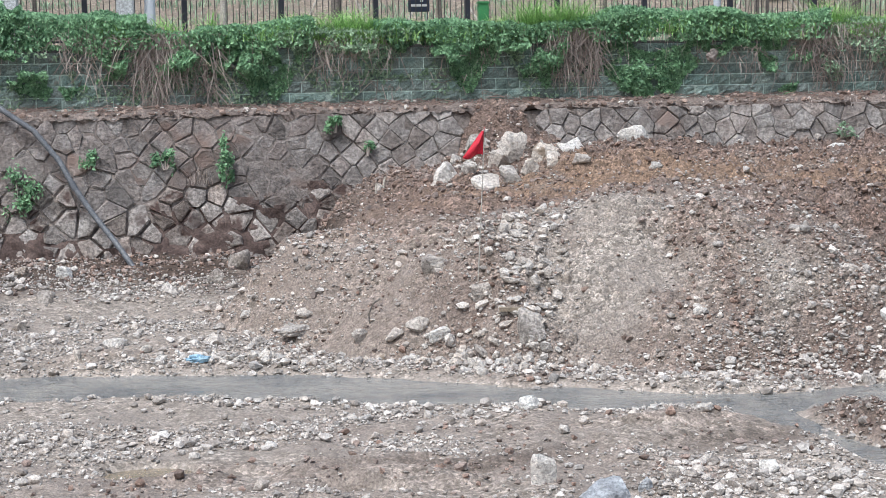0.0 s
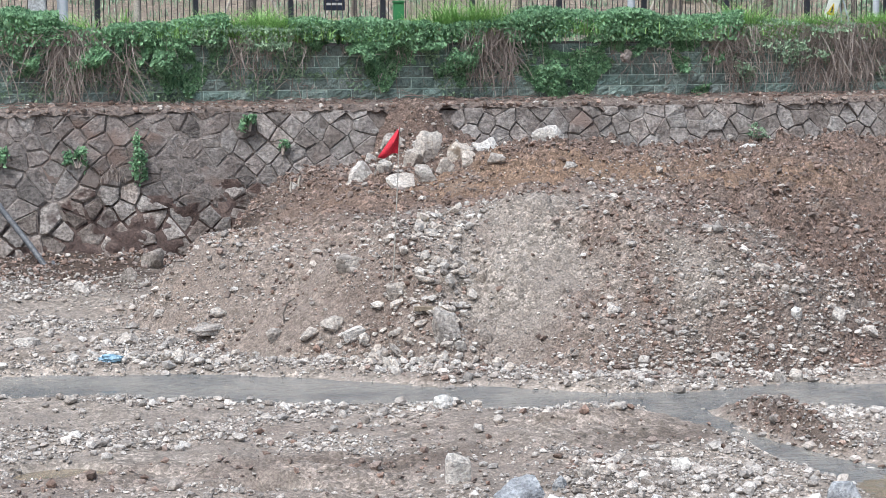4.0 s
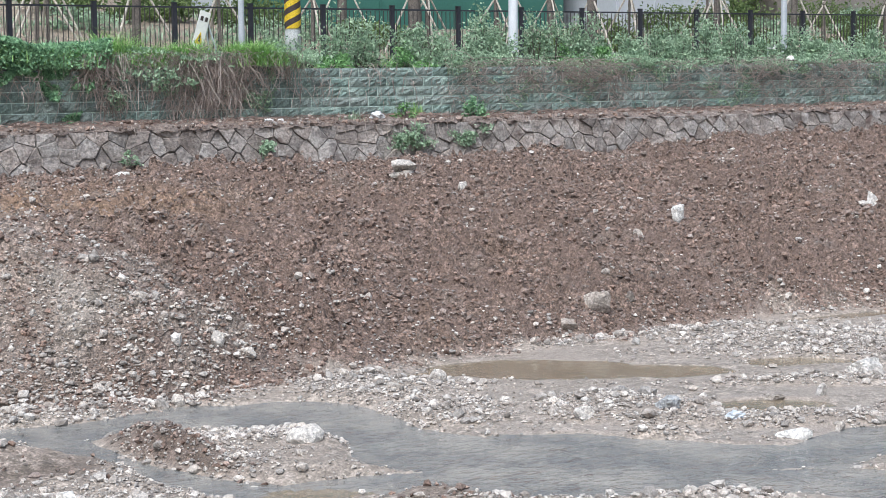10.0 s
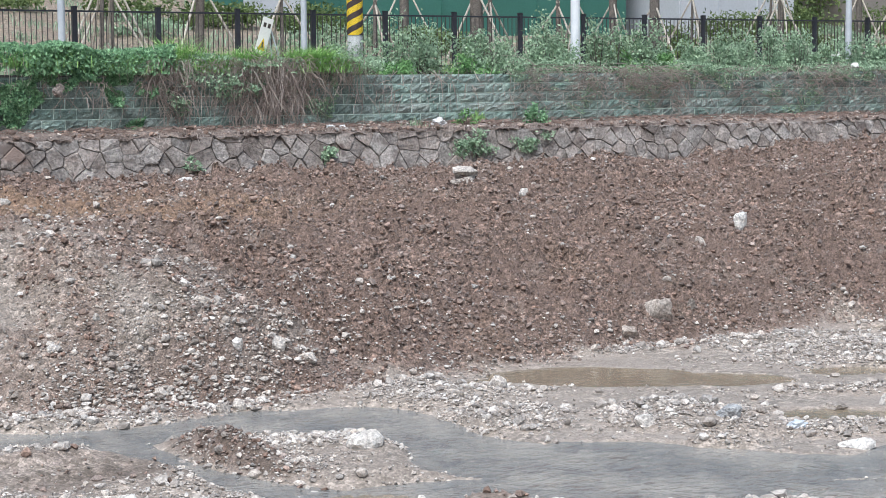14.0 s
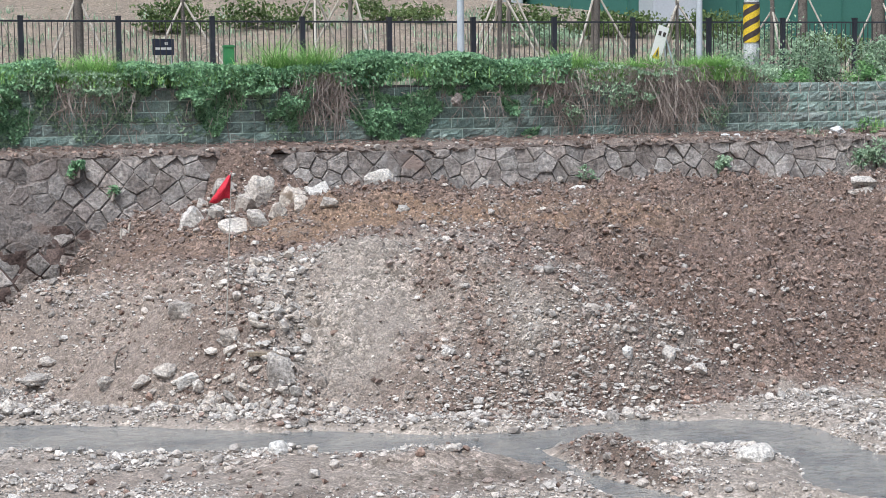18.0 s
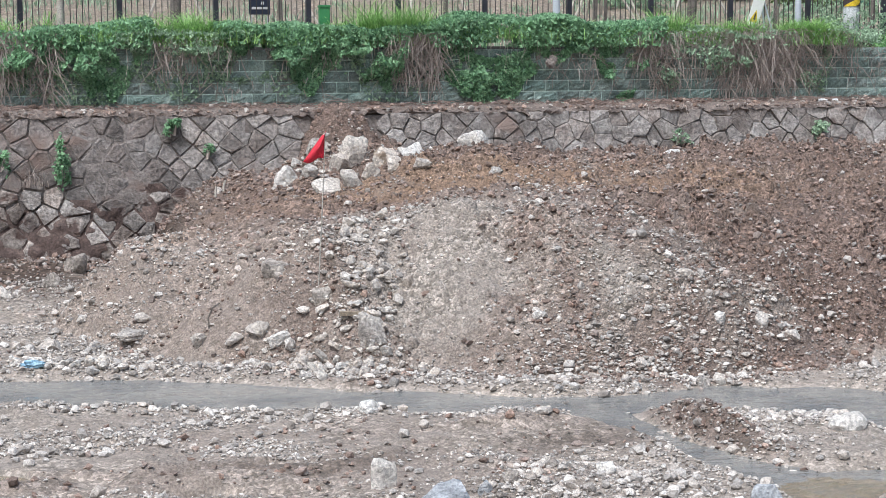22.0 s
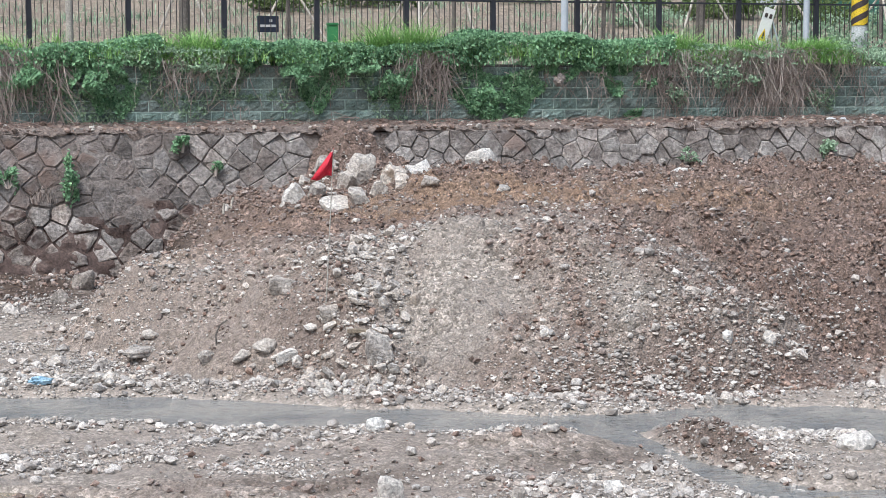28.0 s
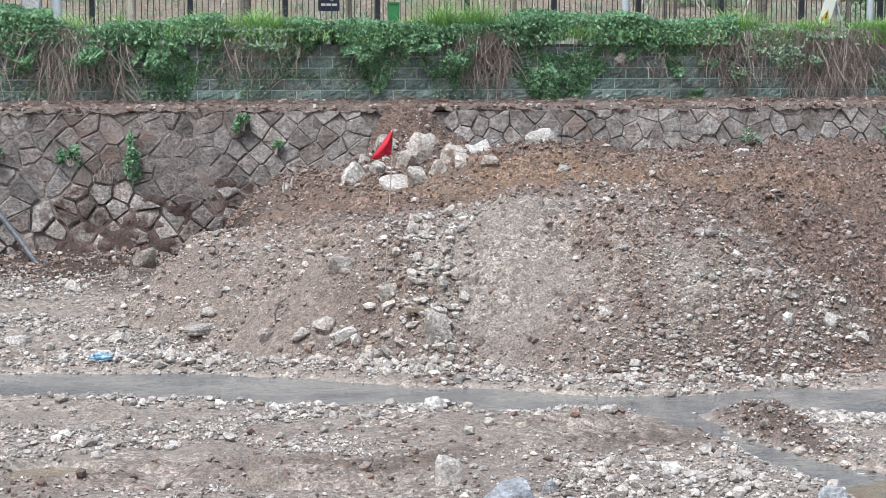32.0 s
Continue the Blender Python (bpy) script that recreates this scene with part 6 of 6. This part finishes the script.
TREES = ((4.1, 39.6, 6, 0.128), (6.7, 41.0, 6.5, 0.05), (9.6, 40.3, 6, 0.043), (11.0, 42.5, 6.5, 0.056), (14.2, 40.6, 6, 0.062), (15.2, 42.6, 6, 0.05), (16.6, 40.4, 7, 0.128), (18.9, 40.5, 6, 0.043), (21.4, 40.3, 6, 0.062),
         (24.4, 40.2, 7, 0.192), (25.6, 41.5, 6, 0.062), (27.2, 40.6, 6, 0.056), (28.8, 42.0, 6, 0.043), (30.6, 40.8, 7, 0.16), (32.4, 41.4, 6, 0.043), (35.4, 41.0, 6, 0.05), (37.2, 43.5, 6, 0.05), (39.6, 40.8, 6, 0.043), (43.0, 41.5, 6, 0.05),
         (44.8, 43.0, 6.5, 0.062), (46.6, 41.2, 6, 0.043), (48.2, 44.0, 6.5, 0.056), (50.2, 41.5, 6, 0.05), (52.5, 44.5, 6, 0.05), (53.5, 41.5, 6, 0.05), (56.0, 43.5, 6.5, 0.062), (-2.5, 41, 6, 0.056), (34.0, 47.5, 7, 0.144), (26.5, 48.0, 7, 0.16), (41.5, 48.0, 7, 0.087), (47.0, 50.0, 7, 0.128))
for k in range(26):                                      # a loose planting further down the street
    TREES += ((54.0 + 1.45 * k + 0.6 * math.sin(5.1 * k), 46.5 + 5.5 * math.sin(1.9 * k), 6.0 + 0.5 * math.sin(3 * k), 0.05 + 0.03 * abs(math.sin(2.3 * k))),)
for k, (x, y, h, r0) in enumerate(TREES):
    young_tree(x, y, h, r0, "young tree with a slim brown trunk held by timber props" if r0 < 0.12 else "tree with a stout dark trunk behind the fence", 3, 240, gr.uniform(-0.04, 0.04))
for x, y, rx, rz, n in ((20.0, 47.0, 1.6, 0.5, 1500), (23.5, 48.0, 1.8, 0.55, 1700), (17.5, 48.5, 1.3, 0.45, 1100), (26.5, 46.5, 1.6, 0.4, 1200), (33.5, 43.5, 0.8, 0.3, 500), (43.2, 53.0, 2.6, 0.9, 2200), (47.5, 54.5, 2.6, 0.9, 2200), (52.5, 52.0, 2.4, 0.6, 1800), (58.0, 52.0, 2.6, 0.7, 1800), (55.0, 57.0, 2.6, 1.0, 1800), (60.5, 57.5, 2.8, 1.3, 2200), (66.0, 57.0, 3.0, 1.3, 2200), (71.0, 58.0, 3.0, 1.5, 2200), (77.0, 58.5, 3.0, 1.2, 2000), (83.0, 59.0, 3.0, 1.2, 2000),
                       (7.5, 47.5, 1.6, 0.6, 1300), (10.5, 48.0, 1.7, 0.7, 1300), (14.0, 49.5, 1.6, 0.6, 1200), (63, 53, 2.6, 0.8, 1500), (38.5, 46.5, 1.0, 0.35, 500)):
    shrub(x, y, ground_z(x, y) + 0.15, rx, 0.8, rz, n, 0.13, HEDGE, "clipped low evergreen hedge behind the fence", "hedge", "hedge", 8)
for k in range(70):
    x = 17.0 + 1.75 * k if k < 26 else 48.0 + 1.5 * (k - 26)
    y = 44.5 + 2.6 * math.sin(2.4 * k) + (2.5 if x > 44 else 0) + (6.5 if k >= 26 else 0)
    shrub(x, y, ground_z(x, y) + 0.1, gr.uniform(0.8, 1.5), 0.7, gr.uniform(0.35, 0.75), 800, 0.12, HEDGE if k % 2 else WEED, "low evergreen bush on the slope behind the fence", "shrub", "shrub", 8)
# weeds along the fence foot
for k in range(30):
    x = -2 + k * 1.0 + gr.uniform(-0.3, 0.3)
    yb = float(np.interp(x, [q[0] for q in FENCE], [q[1] for q in FENCE])) - 0.3
    grass_tuft(x, yb, 4.22, 90, 0.5, 0.55, WEED if k % 3 else GRASS, "weedy grass along the fence foot", 0.5, 0.016)
n = 90000
x, y = gr.uniform(-4, 90, n), gr.uniform(38.8, 52, n)
keep = np.clip(-0.25 + 5.0 * fbm(x, y * 1.2, 0.8, 3), 0.03, 1) > gr.random(n)
x, y = x[keep], y[keep]
tagged(put("turf", blade_mesh("turf", np.stack([x, y, height(x, y)], 1), gr.uniform(0.08, 0.30, len(x)), 0.8, 0.024, gr, WEED)), "sparse yellow-green turf on the dry slope", "grass", kind="stuff")
# taller trees far behind
for x, y, rx, rz in ((54, 74, 4.5, 4.0), (61, 76, 5, 4.5), (67, 74, 4, 3.6), (47, 78, 4, 4.5), (8, 62, 5, 3.5), (1, 60, 4.5, 3.2), (16, 60, 3, 2.2), (75, 72, 5, 3.6), (82, 76, 5, 4.0), (90, 80, 5, 4.5)):
    z = ground_z(x, y)
    far = shrub(x, y, z + 2.2, rx, 2.5, rz, 4200, 0.3, HEDGE, "dull green leafy tree far behind the fence", "tree", "tree", 0, None, -0.7)
    tube("trunk", [(0, 0, -2.6), (0.1, 0, 0.5), (0, 0, rz)], [0.28, 0.2, 0.08], BARK, far, 8)
    for k in range(6):
        a = k * 1.05
        tube("limb", [(0, 0, 0.2), (math.cos(a) * rx * 0.35, math.sin(a), rz * 0.4), (math.cos(a) * rx * 0.7, math.sin(a) * 1.6, rz * 0.7)], [0.12, 0.08, 0.03], BARK, far, 6)


# ---- pieces of the two walls ----
def clipped(poly, px, pz, qx, qz):
    """The part of a polygon nearer to p than to q."""
    mx, mz, dx, dz = (px + qx) / 2, (pz + qz) / 2, qx - px, qz - pz
    out = []
    for (ax, az), (bx, bz) in zip(poly, poly[1:] + poly[:1]):
        da, db = (ax - mx) * dx + (az - mz) * dz, (bx - mx) * dx + (bz - mz) * dz
        if da <= 0:
            out.append((ax, az))
        if da * db < 0:
            t = da / (da - db)
            out.append((ax + (bx - ax) * t, az + (bz - az) * t))
    return out


def wall_stones():
    r = np.random.default_rng(5)
    seeds, step_x, step_z = {}, 0.44, 0.22
    for j in range(0, 14):
        for i in range(int((WALL_X0 + 3) / step_x), int((WALL_X1 - 6) / step_x)):
            z = 0.15 + j * step_z
            x = (i + 0.5 * (j % 2)) * step_x
            wild = 0.75 if r.random() < 0.7 else 1.5
            if r.random() < 0.95:
                seeds[(i, j)] = (x + wild * r.uniform(-0.12, 0.12), z + wild * r.uniform(-0.075, 0.075))
    rest_v, rest_f, count = [], [], 0
    for (i, j), (x, z) in seeds.items():
        g = ground_z(x, wall_y(z) - 0.15)
        if z < g - 0.15 or (5.35 < x < 6.95 and z > 1.9):
            continue
        poly = [(x - 0.6, max(z - 0.6, 0.0)), (x + 0.6, max(z - 0.6, 0.0)), (x + 0.6, min(z + 0.6, WALL_TOP)), (x - 0.6, min(z + 0.6, WALL_TOP))]
        for di in (-2, -1, 0, 1, 2):
            for dj in (-3, -2, -1, 0, 1, 2, 3):
                q = seeds.get((i + di, j + dj))
                if q and (di or dj):
                    poly = clipped(poly, x, z, *q)
        if len(poly) < 3:
            continue
        cx, cz = sum(p[0] for p in poly) / len(poly), sum(p[1] for p in poly) / len(poly)
        washed = x < 5.0 and z < 1.7 + 0.25 * math.sin(2.3 * x)
        pointed = x < 4.2 and z > 1.85 + 0.25 * math.sin(2 * x)
        if washed:                                       # the packing is gone and the stones stand out
            proud, gap, rnd, lean = r.uniform(0.03, 0.11), r.uniform(0.01, 0.045), r.uniform(0.02, 0.06), 0.25
        elif pointed:                                    # joints filled almost flush with mortar
            proud, gap, rnd, lean = r.uniform(0.004, 0.035), r.uniform(0.004, 0.02), r.uniform(0.02, 0.05), 0.07
        else:
            proud, gap, rnd, lean = r.uniform(0.008, 0.05), r.uniform(0.001, 0.016), r.uniform(0.006, 0.028), 0.13
        tx, tz = r.uniform(-lean, lean), r.uniform(-lean, lean)

        def ring(shrink, out, tilt=True):
            pts = []
            for px, pz in poly:
                d = math.hypot(px - cx, pz - cz) + 1e-6
                k = max(0.1, 1 - shrink / d)
                ux, uz = cx + (px - cx) * k, cz + (pz - cz) * k
                o = out + ((ux - cx) * tx + (uz - cz) * tz if tilt else 0) + r.uniform(-0.014, 0.014)
                pts.append((ux - cx, wall_y(uz) - o - wall_y(cz), uz - cz))
            return pts
        n = len(poly)
        verts = ring(gap, -0.10, False) + ring(gap, proud - 0.014) + ring(gap + rnd, proud + 0.004) + [(r.uniform(-0.05, 0.05), -proud - r.uniform(-0.012, 0.02), r.uniform(-0.05, 0.05))]
        faces = [(a * n + k, a * n + (k + 1) % n, (a + 1) * n + (k + 1) % n, (a + 1) * n + k) for a in (0, 1) for k in range(n)]
        faces += [(2 * n + k, 2 * n + (k + 1) % n, 3 * n) for k in range(n)]
        if x < 15.5 and count < 330:
            put("wall_stone", mesh_of("wall_stone", verts, faces, MUDDY_STONE if washed else OLD_MASONRY if x < 3.4 else MASONRY), lower_wall, (cx, wall_y(cz), cz))
            count += 1
        else:
            rest_f += [tuple(q + len(rest_v) for q in f) for f in faces]
            rest_v += [(vx + cx, vy + wall_y(cz), vz + cz) for vx, vy, vz in verts]
    ob = put("far_wall_stones", mesh_of("far_wall_stones", rest_v, rest_f, MASONRY_FAR), lower_wall)
    tagged(ob, "rough grey wall stones further along", kind="stuff")


wall_stones()


def sheet(name, X, Y, Z, mask, material):
    """The part of a grid of places that the mask keeps, as one mesh."""
    rows, nx = X.shape
    a = (np.arange(rows - 1)[:, None] * nx + np.arange(nx - 1)[None])[mask[:-1, :-1]]
    faces = np.stack([a, a + 1, a + nx + 1, a + nx], 1)
    used, inverse = np.unique(faces.ravel(), return_inverse=True)
    return put(name, joined(name, np.stack([X.ravel(), Y.ravel(), Z.ravel()], 1)[used], inverse.reshape(-1, 4), material, True))


def wall_mud():
    """Dark wet earth left between the washed-out stones at the foot of the wall."""
    xs, zs = np.arange(-4.5, 5.4, 0.05), np.arange(0.35, 1.95, 0.05)
    X, Z = np.meshgrid(xs, zs)
    Y = wall_y(Z) - 0.035 - 0.06 * clods(X, Z, 0.16) - 0.11 * fbm(X, Z, 0.4, 3)
    mask = 1.68 + 0.45 * fbm(X, 0 * X + 3, 1.0, 4) - Z - 0.85 * step(0.3, -0.8, X) + 0.4 * fbm(X, Z, 0.5, 3) > 0
    tagged(sheet("wall_mud", X, Y, Z, mask, WET_EARTH), "dark wet reddish earth clinging between the washed-out wall stones", "earth", kind="structure")
    xs, zs = np.arange(-5.0, 5.2, 0.05), np.arange(1.3, 3.06, 0.05)
    X, Z = np.meshgrid(xs, zs)
    Y = wall_y(Z) - 0.004 - 0.026 * fbm(X, Z, 0.25, 3) - 0.03 * fbm(X + 5, Z, 0.9, 2)
    mask = Z - 1.95 - 0.3 * np.sin(2 * X) + 0.5 * fbm(X, Z, 0.8, 3) - 0.6 * step(3.2, 4.8, X) > 0
    tagged(sheet("wall_pointing", X, Y, Z, mask, POINTING), "grey-brown mortar smeared over the joints of the stone wall", "mortar", kind="structure")


wall_mud()


def wall_blocks():
    """Split faced blocks in running bond; each face is broken by a few ridges."""
    r = np.random.default_rng(6)
    L, Hh = 0.452, 0.204
    shapes = []
    for k in range(6):
        nx, nz = 6, 4
        verts = []
        for b in range(nz + 1):
            for a in range(nx + 1):
                rim = a in (0, nx) or b in (0, nz)
                verts.append((-L / 2 + 0.0085 + (L - 0.017) * a / nx, -0.012 if rim else -0.010 - 0.034 * r.random(), 0.010 + (Hh - 0.020) * b / nz))
        faces = [(b * (nx + 1) + a, b * (nx + 1) + a + 1, (b + 1) * (nx + 1) + a + 1, (b + 1) * (nx + 1) + a) for b in range(nz) for a in range(nx)]
        edge = [a for a in range(nx + 1)] + [b * (nx + 1) + nx for b in range(1, nz + 1)] + [nz * (nx + 1) + a for a in range(nx - 1, -1, -1)] + [b * (nx + 1) for b in range(nz - 1, 0, -1)]
        base = len(verts)
        verts += [(verts[e][0], 0.03, verts[e][2]) for e in edge]
        m = len(edge)
        faces += [(edge[(q + 1) % m], edge[q], base + q, base + (q + 1) % m) for q in range(m)]
        shapes.append((verts, faces, mesh_of("block", verts, faces, BLOCK)))
    rest_v, rest_f, count = [], [], 0
    for c in range(5):
        for i in range(int(-6 / L), int(50 / L)):
            x = (i + 0.5 * (c % 2)) * L
            verts, faces, me = shapes[int(r.integers(0, 6))]
            at = (x, BLOCK_Y + r.uniform(-0.006, 0.004), BLOCK_FOOT + c * Hh)
            if 1.0 < x < 27.0 and count < 300:
                put("block", me, upper_wall, at)
                count += 1
            else:
                rest_f += [tuple(q + len(rest_v) for q in f) for f in faces]
                rest_v += [(vx + at[0], vy + at[1], vz + at[2]) for vx, vy, vz in verts]
    ob = put("far_blocks", mesh_of("far_blocks", rest_v, rest_f, BLOCK_FAR), upper_wall)
    tagged(ob, "green split blocks further along", kind="stuff")


wall_blocks()


def soil_edge():
    """A broken crust of earth, roots and crumbs along the top edge of the stone wall."""
    xs = np.arange(WALL_X0, WALL_X1 - 8, 0.05)
    lap = np.clip(-0.06 + 0.42 * fbm(xs, 0 * xs + 2.5, 0.8, 5, 0.65), 0.0, 0.24)
    rows = []
    for k, (y, z) in enumerate(((0.42, 0.09), (0.22, 0.07), (0.06, 0.035), (-0.03, -0.02), (-0.035, -0.5), (0.012, -1.0))):
        rough = fbm(xs, 0 * xs + 3.3 * k, 0.22, 4, 0.7)
        zz = WALL_TOP + np.where(z < -0.1, z * lap, z) + 0.07 * rough
        rows.append(np.stack([xs + 0.03 * fbm(xs, 0 * xs + 9 * k, 0.15, 2), WALL_Y + y + 0.09 * fbm(xs, 0 * xs + 7 * k, 0.2, 4, 0.7) - np.where(z < -0.1, (WALL_TOP - zz) * BATTER * 0.95, 0), zz], 1))
    v = np.stack(rows, 0).reshape(-1, 3)
    n = len(xs)
    i = np.arange((len(rows) - 1) * (n - 1))
    a = (i // (n - 1)) * n + i % (n - 1)
    ob = put("soil_edge", joined("soil_edge", v, np.stack([a, a + n, a + n + 1, a + 1], 1), LEDGE_SOIL, False))
    tagged(ob, "crumbling earth lapping over the wall top", "earth", kind="structure")
    r = np.random.default_rng(77)
    m = 3600
    x = r.uniform(-4, 44, m)
    y = r.uniform(31.44, 32.45, m)
    s = 0.012 + 0.05 * r.random(m) ** 3
    at = np.stack([x, y, np.where(y < 31.95, WALL_TOP + 0.05, height(x, y)) + s * 0.4], 1)
    for name, pick, material, label in (("ledge_crumbs", np.arange(m) % 6 > 0, CLOD, "crumbs of dry earth on the ledge"), ("ledge_stones", np.arange(m) % 6 == 0, PEBBLE, "small pale stones strewn on the ledge")):
        q = r.uniform(0.6, 1.0, int(pick.sum()))
        tagged(put(name, scatter(name, CLUMP, at[pick], s[pick], q, r, material, False)), label, "rubble", kind="stuff")


soil_edge()
